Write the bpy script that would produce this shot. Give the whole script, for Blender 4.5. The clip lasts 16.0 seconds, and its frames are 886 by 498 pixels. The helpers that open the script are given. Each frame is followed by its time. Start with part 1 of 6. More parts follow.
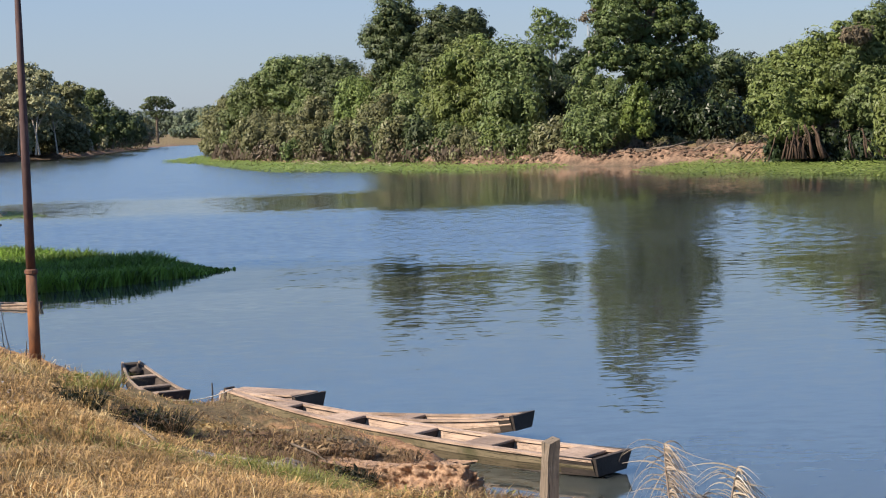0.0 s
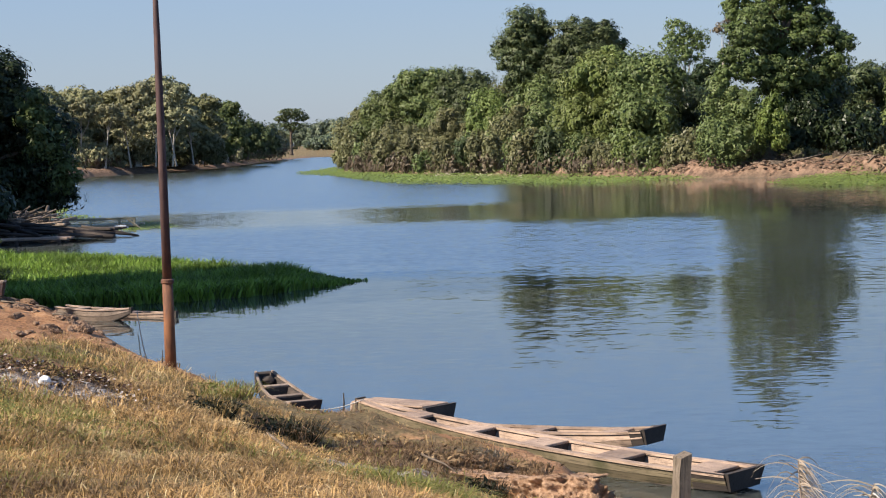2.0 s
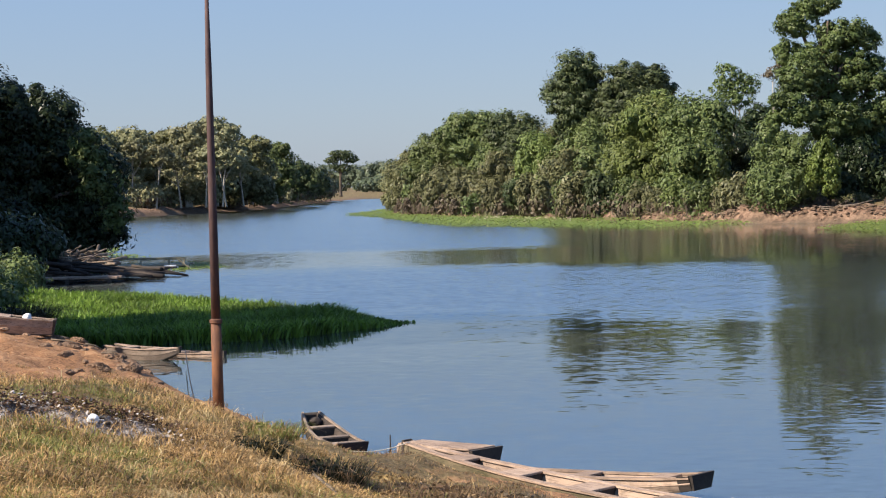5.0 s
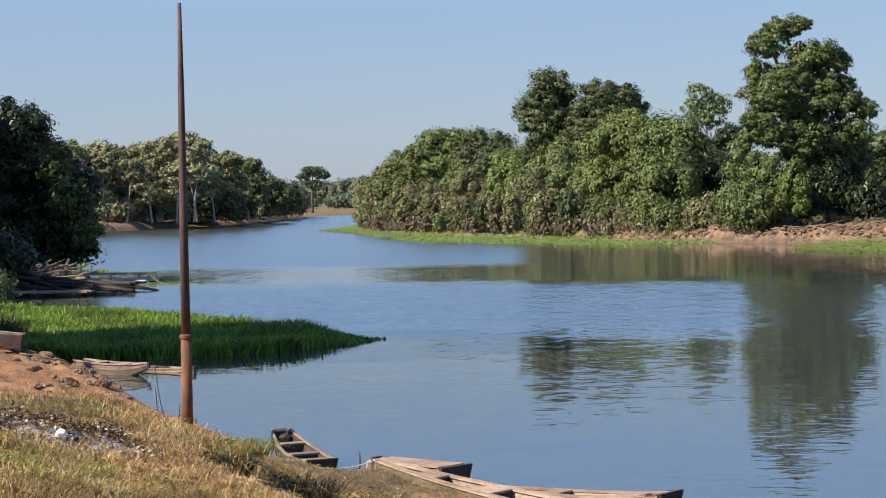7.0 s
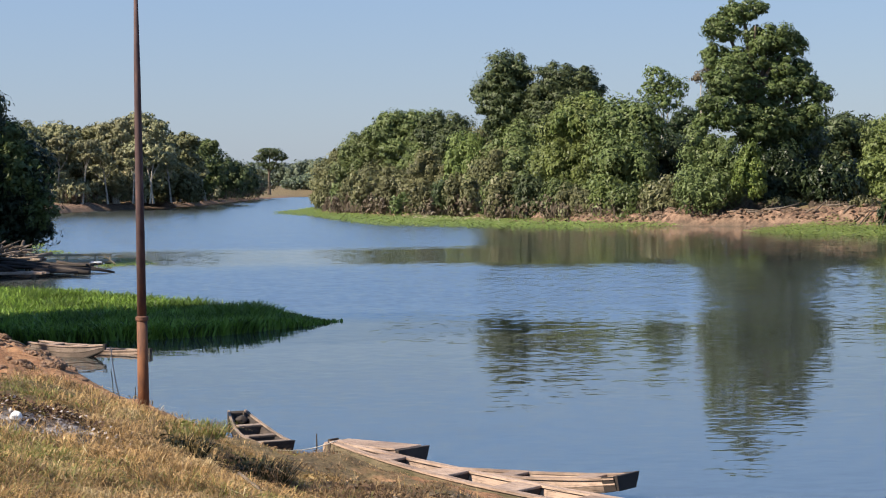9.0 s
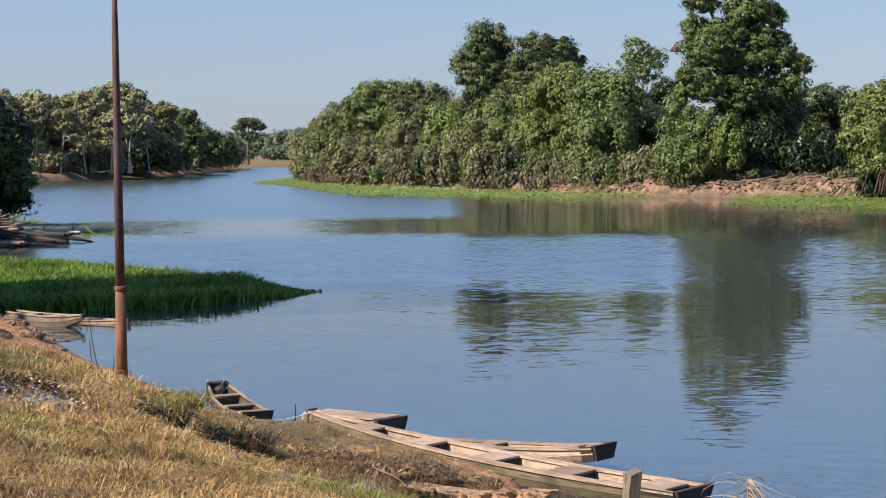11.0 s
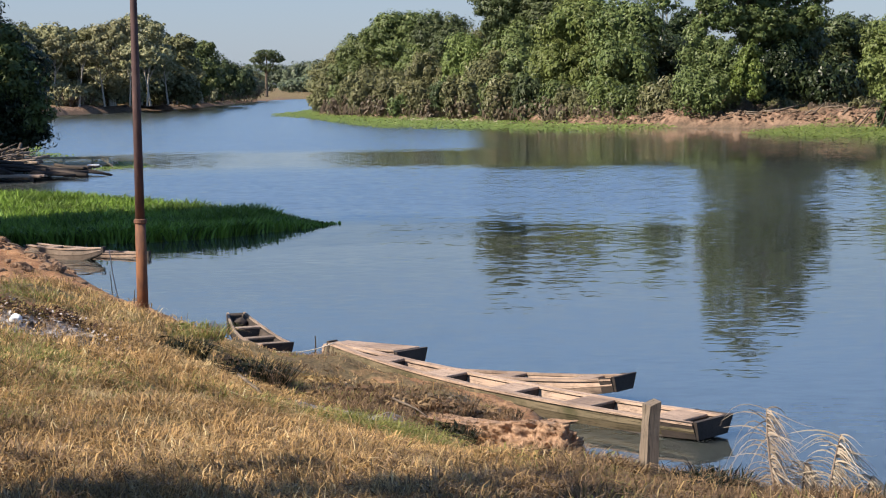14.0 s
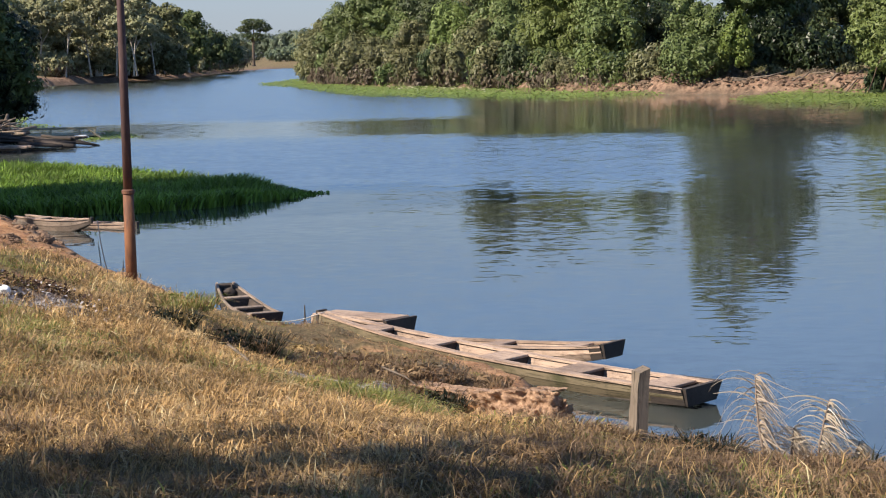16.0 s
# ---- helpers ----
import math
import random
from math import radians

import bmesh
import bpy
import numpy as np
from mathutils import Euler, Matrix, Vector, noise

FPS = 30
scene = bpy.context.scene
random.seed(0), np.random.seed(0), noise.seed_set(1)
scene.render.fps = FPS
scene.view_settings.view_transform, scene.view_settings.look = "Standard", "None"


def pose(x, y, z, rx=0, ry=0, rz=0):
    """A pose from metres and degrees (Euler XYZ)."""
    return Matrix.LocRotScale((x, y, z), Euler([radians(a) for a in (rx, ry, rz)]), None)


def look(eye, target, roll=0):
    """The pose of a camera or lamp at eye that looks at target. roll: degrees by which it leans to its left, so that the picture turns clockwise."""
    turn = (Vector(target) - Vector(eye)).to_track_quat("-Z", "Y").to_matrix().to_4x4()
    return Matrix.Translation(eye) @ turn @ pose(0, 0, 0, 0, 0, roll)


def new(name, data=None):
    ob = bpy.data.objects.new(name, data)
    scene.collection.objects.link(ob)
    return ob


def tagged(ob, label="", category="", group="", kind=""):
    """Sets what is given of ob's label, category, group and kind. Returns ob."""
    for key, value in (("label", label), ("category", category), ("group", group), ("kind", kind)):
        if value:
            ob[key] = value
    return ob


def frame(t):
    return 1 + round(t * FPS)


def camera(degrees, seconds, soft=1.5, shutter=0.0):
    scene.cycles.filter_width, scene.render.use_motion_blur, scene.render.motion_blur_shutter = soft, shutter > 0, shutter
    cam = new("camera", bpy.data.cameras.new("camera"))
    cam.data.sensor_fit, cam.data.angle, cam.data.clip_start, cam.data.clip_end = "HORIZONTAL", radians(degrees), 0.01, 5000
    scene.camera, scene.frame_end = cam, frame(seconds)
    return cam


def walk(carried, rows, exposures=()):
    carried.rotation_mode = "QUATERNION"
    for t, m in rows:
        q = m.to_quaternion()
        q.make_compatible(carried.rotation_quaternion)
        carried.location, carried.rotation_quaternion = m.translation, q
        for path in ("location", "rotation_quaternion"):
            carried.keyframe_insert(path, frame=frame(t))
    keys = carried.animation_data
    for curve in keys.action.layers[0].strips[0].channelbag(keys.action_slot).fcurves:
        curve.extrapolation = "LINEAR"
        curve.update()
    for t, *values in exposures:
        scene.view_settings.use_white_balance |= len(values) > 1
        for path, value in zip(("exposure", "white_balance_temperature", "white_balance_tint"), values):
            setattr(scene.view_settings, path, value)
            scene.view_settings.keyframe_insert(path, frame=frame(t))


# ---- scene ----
# camera: handheld, panning and tilting from one spot on the bank, eye 3.6 m over the river
LENS = 29.29
EYE = (0.0, 0.0, 3.6)
PATH = [
    (0.0, 85.82, 1.82, -3.38),
    (0.5, 85.84, 1.83, -2.83),
    (1.0, 85.97, 1.87, -1.29),
    (1.5, 86.16, 1.90, -0.13),
    (2.0, 86.36, 1.84, 1.06),
    (2.5, 86.51, 1.80, 2.00),
    (3.0, 86.73, 1.71, 2.34),
    (3.5, 86.98, 1.62, 2.46),
    (4.0, 87.21, 1.47, 2.67),
    (6.5, 88.48, 1.04, 2.44),
    (7.0, 88.40, 0.90, 1.76),
    (7.5, 88.22, 0.82, 1.33),
    (8.0, 88.05, 0.76, 1.00),
    (8.5, 87.91, 0.80, 0.69),
    (9.0, 87.78, 0.72, 0.32),
    (11.5, 86.60, 0.55, -0.40),
    (12.0, 86.39, 0.52, -0.25),
    (12.5, 85.71, 0.52, -0.03),
    (13.0, 85.16, 0.54, 0.13),
    (13.5, 84.92, 0.55, 0.20),
    (14.0, 84.48, 0.79, 0.25),
    (14.5, 83.98, 0.94, 0.24),
    (15.0, 83.73, 1.01, 0.17),
    (15.5, 83.62, 1.09, -0.08),
    (16.0, 83.41, 1.13, -0.17),
]
cam = camera(LENS, 16.0, soft=1.05)
walk(cam, [(t, pose(*EYE, rx, ry, rz)) for t, rx, ry, rz in PATH])

# ---- light ----
SUN_EL, SUN_AZ = radians(38), math.atan2(-0.90, -0.44)   # azimuth clockwise from +y
to_sun = Vector((math.sin(SUN_AZ) * math.cos(SUN_EL), math.cos(SUN_AZ) * math.cos(SUN_EL), math.sin(SUN_EL)))
world = bpy.data.worlds.new("sky")
scene.world = world
world.use_nodes = True
wn = world.node_tree.nodes
sky = wn.new("ShaderNodeTexSky")
sky.sky_type = "NISHITA"
sky.sun_disc = False
sky.sun_elevation = SUN_EL
sky.sun_rotation = SUN_AZ
sky.air_density, sky.dust_density, sky.ozone_density = 1.0, 0.5, 2.5
haze = wn.new("ShaderNodeMix")            # dry-season haze evens out the clear sky
haze.data_type = "RGBA"
haze.inputs[0].default_value = 0.72
way = wn.new("ShaderNodeTexCoord")
height = wn.new("ShaderNodeSeparateXYZ")
world.node_tree.links.new(way.outputs["Generated"], height.inputs[0])
veil = wn.new("ShaderNodeValToRGB")
veil.color_ramp.elements[0].position, veil.color_ramp.elements[0].color = 0.0, (0.258, 0.315, 0.418, 1)
veil.color_ramp.elements[1].position, veil.color_ramp.elements[1].color = 0.6, (0.075, 0.16, 0.37, 1)
for place, tint in ((0.045, (0.252, 0.322, 0.448)), (0.11, (0.228, 0.323, 0.498)), (0.17, (0.255, 0.462, 0.850)), (0.32, (0.225, 0.455, 0.96))):
    step = veil.color_ramp.elements.new(place)
    step.color = (*tint, 1)
world.node_tree.links.new(height.outputs["Z"], veil.inputs[0])
lift = wn.new("ShaderNodeVectorMath")
lift.operation = "SCALE"
lift.inputs["Scale"].default_value = 10.0
world.node_tree.links.new(veil.outputs[0], lift.inputs[0])
world.node_tree.links.new(lift.outputs[0], haze.inputs[7])
world.node_tree.links.new(sky.outputs[0], haze.inputs[6])
world.node_tree.links.new(haze.outputs[2], wn["Background"].inputs["Color"])
wn["Background"].inputs["Strength"].default_value = 0.069
lamp = bpy.data.lights.new("sun", "SUN")
lamp.energy, lamp.angle, lamp.color = 5.0, radians(0.6), (1.0, 0.885, 0.74)
sun = new("sun", lamp)
sun.matrix_world = look(to_sun * 100, (0, 0, 0))
scene.view_settings.exposure = 0.98


# ---- materials ----
class Mat:
    """A node material with a Principled surface and small helpers."""

    def __init__(self, name, rough=0.8):
        self.m = bpy.data.materials.new(name)
        self.m.use_nodes = True
        self.t = self.m.node_tree
        self.b = self.t.nodes["Principled BSDF"]
        self.out = self.t.nodes["Material Output"]
        self.b.inputs["Roughness"].default_value = rough
        self.b.inputs["Specular IOR Level"].default_value = 0.25

    def node(self, kind, **inputs):
        n = self.t.nodes.new(kind)
        for k, v in inputs.items():
            n.inputs[k.replace("_", " ")].default_value = v
        return n

    def link(self, a, b):
        self.t.links.new(a, b)

    def coord(self, which="Object", scale=(1, 1, 1)):
        c = self.node("ShaderNodeTexCoord")
        mp = self.node("ShaderNodeMapping")
        mp.inputs["Scale"].default_value = scale
        self.link(c.outputs[which], mp.inputs["Vector"])
        return mp.outputs[0]

    def noise(self, vec, scale, detail=4.0, rough=0.55):
        n = self.node("ShaderNodeTexNoise", Scale=scale, Detail=detail, Roughness=rough)
        if vec is not None:
            self.link(vec, n.inputs["Vector"])
        return n.outputs["Fac"]

    def ramp(self, fac, stops):
        r = self.node("ShaderNodeValToRGB")
        el = r.color_ramp.elements
        while len(el) < len(stops):
            el.new(0.5)
        for e, (p, c) in zip(el, stops):
            e.position, e.color = p, (*c, 1) if len(c) == 3 else c
        self.link(fac, r.inputs[0])
        return r.outputs[0]

    def mix(self, fac, a, b, mode="MIX"):
        n = self.node("ShaderNodeMix")
        n.data_type, n.blend_type = "RGBA", mode
        for sock, v in ((n.inputs[0], fac), (n.inputs[6], a), (n.inputs[7], b)):
            if isinstance(v, (int, float)):
                sock.default_value = v
            elif isinstance(v, tuple):
                sock.default_value = (*v, 1)
            else:
                self.link(v, sock)
        return n.outputs[2]

    def math(self, op, a, b=0.0, clamp=False):
        n = self.node("ShaderNodeMath")
        n.operation, n.use_clamp = op, clamp
        for sock, v in ((n.inputs[0], a), (n.inputs[1], b)):
            if isinstance(v, (int, float)):
                sock.default_value = v
            else:
                self.link(v, sock)
        return n.outputs[0]

    def colour(self, c):
        self.link(c, self.b.inputs["Base Color"])

    def bump(self, height, strength=0.5, distance=0.02):
        n = self.node("ShaderNodeBump", Strength=strength, Distance=distance)
        self.link(height, n.inputs["Height"])
        self.link(n.outputs[0], self.b.inputs["Normal"])
        return n


def leaf_material(name, dark, light, accent, rough=0.5, glow=0.13, blade=False):
    """Foliage: three tones by leaf, broad patches over the crown, light coming through."""
    a = Mat(name, rough)
    island = a.node("ShaderNodeNewGeometry").outputs["Random Per Island"]
    mean = tuple(0.3 * p + 0.7 * q for p, q in zip(dark, light))
    tone = a.ramp(island, [(0.0, dark if blade else mean), (0.55, light), (0.93, light), (1.0, accent)])
    patch = a.noise(a.coord(), 0.5, 2)
    tuft = a.noise(a.coord(), 1.7, 3, 0.6)
    who = a.node("ShaderNodeObjectInfo").outputs["Random"]
    tone = a.mix(a.math("MULTIPLY", a.ramp(patch, [(0.40, (1, 1, 1)), (0.56, (0, 0, 0))]), 0.55), tone, dark)
    tone = a.mix(a.math("MULTIPLY", a.ramp(tuft, [(0.56, (0, 0, 0)), (0.70, (1, 1, 1))]), 0.45), tone, accent)
    hsv = a.node("ShaderNodeHueSaturation")
    hue = a.math("ADD", a.math("MULTIPLY", who, 0.018), 0.482)
    a.link(hue, hsv.inputs["Hue"])
    a.link(a.math("ADD", a.math("MULTIPLY", who, 0.3), 0.85), hsv.inputs["Value"])
    a.link(tone, hsv.inputs["Color"])
    a.colour(hsv.outputs[0])
    tr = a.node("ShaderNodeBsdfTranslucent")
    a.link(a.mix(0.5, hsv.outputs[0], light, "MIX"), tr.inputs["Color"])
    mx = a.node("ShaderNodeMixShader")
    mx.inputs[0].default_value = glow
    a.link(a.b.outputs[0], mx.inputs[1])
    a.link(tr.outputs[0], mx.inputs[2])
    a.link(mx.outputs[0], a.out.inputs["Surface"])
    return a.m


LEAF = {
    "dark": leaf_material("leaf dark", (0.022, 0.036, 0.016), (0.074, 0.102, 0.040), (0.144, 0.168, 0.066)),
    # near-black leaf tone stands in for deep shade in hollows and under trees
    "shade_dark": leaf_material("leaf glossy darkened as shade", (0.008, 0.016, 0.007), (0.028, 0.043, 0.017), (0.077, 0.101, 0.043), 0.4, 0.12),
    "mid": leaf_material("leaf mid", (0.038, 0.058, 0.016), (0.112, 0.155, 0.050), (0.200, 0.230, 0.095)),
    "light": leaf_material("leaf light", (0.054, 0.078, 0.016), (0.131, 0.176, 0.049), (0.207, 0.247, 0.096)),
    "tall": leaf_material("leaf deep green", (0.028, 0.044, 0.015), (0.094, 0.139, 0.042), (0.178, 0.219, 0.081)),
    "olive": leaf_material("leaf olive", (0.056, 0.060, 0.028), (0.151, 0.157, 0.068), (0.229, 0.215, 0.109)),
    "wood": leaf_material("leaf greyish", (0.080, 0.095, 0.055), (0.257, 0.258, 0.130), (0.390, 0.349, 0.204)),
    "vine": leaf_material("leaf vine", (0.045, 0.070, 0.016), (0.120, 0.180, 0.040), (0.19, 0.25, 0.06)),
    "dry": leaf_material("leaf dry", (0.060, 0.048, 0.032), (0.135, 0.108, 0.068), (0.225, 0.182, 0.116)),
    # distance haze is mixed into this pale leaf colour
    "hazy": leaf_material("leaf paled by painted haze", (0.075, 0.095, 0.085), (0.115, 0.149, 0.086), (0.166, 0.196, 0.112)),
    "reed": leaf_material("leaf reed", (0.019, 0.032, 0.005), (0.172, 0.279, 0.037), (0.270, 0.383, 0.077), 0.5, 0.16, True),
    "mat": leaf_material("leaf floating", (0.085, 0.132, 0.028), (0.140, 0.208, 0.044), (0.34, 0.37, 0.14), 0.6, 0.15),
    "hay": leaf_material("dry grass", (0.070, 0.050, 0.022), (0.569, 0.396, 0.161), (0.800, 0.712, 0.403), 0.7, 0.25, True),
    "straw": leaf_material("brown dead grass", (0.061, 0.041, 0.023), (0.293, 0.201, 0.107), (0.426, 0.304, 0.177), 0.75, 0.2, True),
    "sprout": leaf_material("green grass", (0.085, 0.105, 0.024), (0.260, 0.270, 0.075), (0.42, 0.39, 0.14), 0.6, 0.25, True),
    "plume": leaf_material("bleached leaflet", (0.16, 0.125, 0.08), (0.604, 0.511, 0.374), (0.800, 0.800, 0.777), 0.6, 0.3),
    # dark weed tone, taken down to near black to imitate shade in hollows
    "shrub": leaf_material("low weeds darkened as hollow shade", (0.006, 0.009, 0.004), (0.020, 0.024, 0.009), (0.063, 0.059, 0.025), 0.6, 0.15),
}


def bark_material(name, a_col, b_col):
    a = Mat(name, 0.9)
    v = a.coord("Object", (1, 1, 0.25))
    f = a.noise(v, 7, 6, 0.65)
    a.colour(a.ramp(f, [(0.3, a_col), (0.7, b_col)]))
    a.bump(f, 0.8, 0.05)
    return a.m


BARK = bark_material("bark brown", (0.06, 0.045, 0.032), (0.17, 0.13, 0.095))
ROOT = bark_material("root brown", (0.030, 0.020, 0.014), (0.11, 0.072, 0.05))
PALE_BARK = bark_material("bark pale", (0.22, 0.19, 0.15), (0.44, 0.39, 0.32))
BLEACHED = bark_material("bleached driftwood", (0.13, 0.095, 0.07), (0.40, 0.31, 0.235))
DRIFT = bark_material("driftwood", (0.055, 0.042, 0.034), (0.20, 0.16, 0.125))


def wood_material(name, dark, light, stain, rough=0.8, grain=1.0, upright=False):
    """Weathered boards: grain along the board, grey and brown patches, cracks."""
    a = Mat(name, rough)
    v = a.coord("Object", (14 * grain, 14 * grain, 1.0 * grain) if upright else (1.0 * grain, 14 * grain, 14 * grain))
    g = a.noise(v, 2.4, 6, 0.7)
    col = a.ramp(g, [(0.25, dark), (0.5, light), (0.8, tuple(min(1, c * 1.15) for c in light))])
    p = a.noise(a.coord(), 2.1, 5, 0.6)
    col = a.mix(a.ramp(p, [(0.45, (0, 0, 0)), (0.7, (1, 1, 1))]), col, stain)
    crack = a.noise(a.coord("Object", (14, 14, 0.7) if upright else (0.7, 26, 26)), 3.1, 4, 0.8)
    col = a.mix(a.ramp(crack, [(0.36, (0.85, 0.85, 0.85)), (0.43, (0, 0, 0))]), col, tuple(c * 0.22 for c in dark))
    blotch = a.noise(a.coord(), 7.0, 6, 0.75)
    col = a.mix(a.ramp(blotch, [(0.52, (0, 0, 0)), (0.72, (0.6, 0.6, 0.6))]), col, tuple(c * 0.5 for c in stain))
    who = a.node("ShaderNodeObjectInfo").outputs["Random"]
    hsv = a.node("ShaderNodeHueSaturation")
    a.link(a.math("ADD", a.math("MULTIPLY", who, 0.35), 0.8), hsv.inputs["Value"])
    a.link(col, hsv.inputs["Color"])
    a.colour(hsv.outputs[0])
    a.bump(g, 0.6, 0.006)
    return a.m


PLANK = wood_material("weathered plank", (0.11, 0.073, 0.054), (0.40, 0.290, 0.218), (0.23, 0.165, 0.128))
HULL = wood_material("muddy hull plank", (0.022, 0.018, 0.012), (0.160, 0.128, 0.082), (0.050, 0.050, 0.022))
TAR = wood_material("tarred board", (0.014, 0.012, 0.011), (0.045, 0.037, 0.033), (0.075, 0.058, 0.048))
POST = wood_material("grey post timber", (0.028, 0.023, 0.018), (0.165, 0.130, 0.098), (0.060, 0.048, 0.036), grain=2.6, upright=True)
DARKWOOD = wood_material("dark wet wood", (0.025, 0.02, 0.017), (0.075, 0.06, 0.05), (0.04, 0.035, 0.03))
OLDWOOD = wood_material("old grey-brown wood", (0.09, 0.065, 0.05), (0.25, 0.19, 0.15), (0.15, 0.115, 0.09))
BAMBOO = wood_material("pale bamboo", (0.30, 0.24, 0.15), (0.50, 0.42, 0.28), (0.36, 0.28, 0.18))


def rust_material():
    a = Mat("rusted steel", 0.75)
    v = a.coord("Object", (1, 1, 0.3))
    f = a.noise(v, 9, 6, 0.65)
    z = a.node("ShaderNodeSeparateXYZ")
    a.link(a.coord("Object"), z.inputs[0])
    low = a.math("SUBTRACT", 1.0, a.math("DIVIDE", z.outputs[2], 1.9), True)
    rust = a.ramp(f, [(0.25, (0.07, 0.034, 0.022)), (0.55, (0.19, 0.082, 0.038)), (0.8, (0.28, 0.14, 0.068))])
    old = a.ramp(f, [(0.3, (0.050, 0.030, 0.030)), (0.7, (0.12, 0.075, 0.070))])
    k = a.math("MULTIPLY", a.math("ADD", low, a.math("MULTIPLY", f, 0.9)), 0.75, True)
    a.colour(a.mix(a.ramp(k, [(0.38, (0, 0, 0)), (0.75, (1, 1, 1))]), old, rust))
    a.bump(f, 0.5, 0.01)
    a.b.inputs["Metallic"].default_value = 0.15
    return a.m


RUST = rust_material()


def plain(name, col, rough=0.6, metal=0.0):
    a = Mat(name, rough)
    f = a.noise(a.coord(), 9, 4)
    a.colour(a.ramp(f, [(0.3, tuple(c * 0.8 for c in col)), (0.7, col)]))
    a.b.inputs["Metallic"].default_value = metal
    return a.m


ROPE = plain("pale rope", (0.62, 0.58, 0.50), 0.9)
CABLE = plain("dark cable", (0.03, 0.03, 0.035), 0.6)
WHITE = plain("white plastic", (0.80, 0.80, 0.80), 0.4)
ASH = plain("ash grey", (0.44, 0.40, 0.385), 0.95)
CHAR = plain("charred scrap", (0.12, 0.070, 0.045), 0.9)
CLAY = None


def ground_material():
    """Bank and land: dry thatch, bare reddish clay where worn, mud at the water, ash patches."""
    a = Mat("ground", 0.95)
    v = a.coord("Object")
    fine = a.noise(v, 16.0, 10, 0.75)
    mid = a.noise(v, 1.4, 6, 0.6)
    big = a.noise(v, 0.12, 4, 0.6)
    thatch = a.ramp(fine, [(0.32, (0.045, 0.032, 0.016)), (0.5, (0.16, 0.115, 0.056)), (0.7, (0.30, 0.225, 0.115))])
    green = a.ramp(fine, [(0.3, (0.05, 0.065, 0.02)), (0.7, (0.15, 0.16, 0.05))])
    thatch = a.mix(a.math("MULTIPLY", a.ramp(mid, [(0.5, (0, 0, 0)), (0.72, (1, 1, 1))]), 0.6), thatch, green)
    clay = a.ramp(a.math("ADD", a.math("MULTIPLY", fine, 0.6), a.math("MULTIPLY", mid, 0.4)),
                  [(0.38, (0.100, 0.048, 0.026)), (0.48, (0.300, 0.150, 0.070)), (0.56, (0.420, 0.235, 0.120)), (0.66, (0.52, 0.330, 0.190))])
    grey_clay = a.ramp(a.noise(v, 1.6, 8, 0.75), [(0.40, (0.060, 0.037, 0.026)), (0.5, (0.180, 0.110, 0.074)), (0.62, (0.31, 0.205, 0.142))])
    place = a.node("ShaderNodeSeparateXYZ")
    a.link(v, place.inputs[0])
    clay = a.mix(a.math("DIVIDE", a.math("SUBTRACT", place.outputs[1], 42.0), 10.0, True), clay, grey_clay)
    mud = a.ramp(fine, [(0.3, (0.055, 0.042, 0.03)), (0.7, (0.15, 0.115, 0.08))])
    bare = a.node("ShaderNodeAttribute")
    bare.attribute_name = "bare"
    k = a.math("ADD", bare.outputs["Fac"], a.math("MULTIPLY", a.math("SUBTRACT", mid, 0.5), 1.3))
    col = a.mix(a.ramp(k, [(0.42, (0, 0, 0)), (0.62, (1, 1, 1))]), thatch, clay)
    wet = a.node("ShaderNodeAttribute")
    wet.attribute_name = "wet"
    col = a.mix(wet.outputs["Fac"], col, mud)
    ash = a.node("ShaderNodeAttribute")
    ash.attribute_name = "ash"
    kk = a.math("ADD", ash.outputs["Fac"], a.math("MULTIPLY", a.math("SUBTRACT", fine, 0.5), 1.2))
    greys = a.ramp(a.noise(v, 5.5, 8, 0.75), [(0.40, (0.070, 0.050, 0.042)), (0.49, (0.20, 0.165, 0.145)), (0.56, (0.42, 0.385, 0.36)), (0.7, (0.60, 0.57, 0.55))])
    col = a.mix(a.ramp(kk, [(0.45, (0, 0, 0)), (0.65, (1, 1, 1))]), col, greys)
    a.colour(col)
    h = a.math("ADD", a.math("MULTIPLY", fine, 0.5), mid)
    a.bump(h, 0.9, 0.06)
    return a.m


def clod_material(name, k):
    a = Mat(name, 0.95)
    f = a.noise(a.coord(), 14, 8, 0.7)
    a.colour(a.ramp(f, [(0.3, (0.17 * k, 0.098 * k, 0.058 * k)), (0.5, (0.40 * k, 0.255 * k, 0.165 * k)), (0.75, (0.55 * k, 0.38 * k, 0.26 * k))]))
    a.bump(f, 1.0, 0.05)
    return a.m


CLAY = clod_material("dry pale clay", 1.0)
EARTH = clod_material("damp brown clay", 0.6)
SOIL = Mat("grey-brown soil", 0.95)
soil_grain = SOIL.noise(SOIL.coord(), 2.4, 8, 0.75)
SOIL.colour(SOIL.mix(SOIL.node("ShaderNodeNewGeometry").outputs["Random Per Island"], SOIL.ramp(soil_grain, [(0.3, (0.05, 0.036, 0.027)), (0.7, (0.17, 0.115, 0.08))]),
                     SOIL.ramp(soil_grain, [(0.3, (0.11, 0.075, 0.05)), (0.7, (0.30, 0.215, 0.155))])))
SOIL.bump(soil_grain, 1.0, 0.1)
SOIL = SOIL.m
GROUND = ground_material()


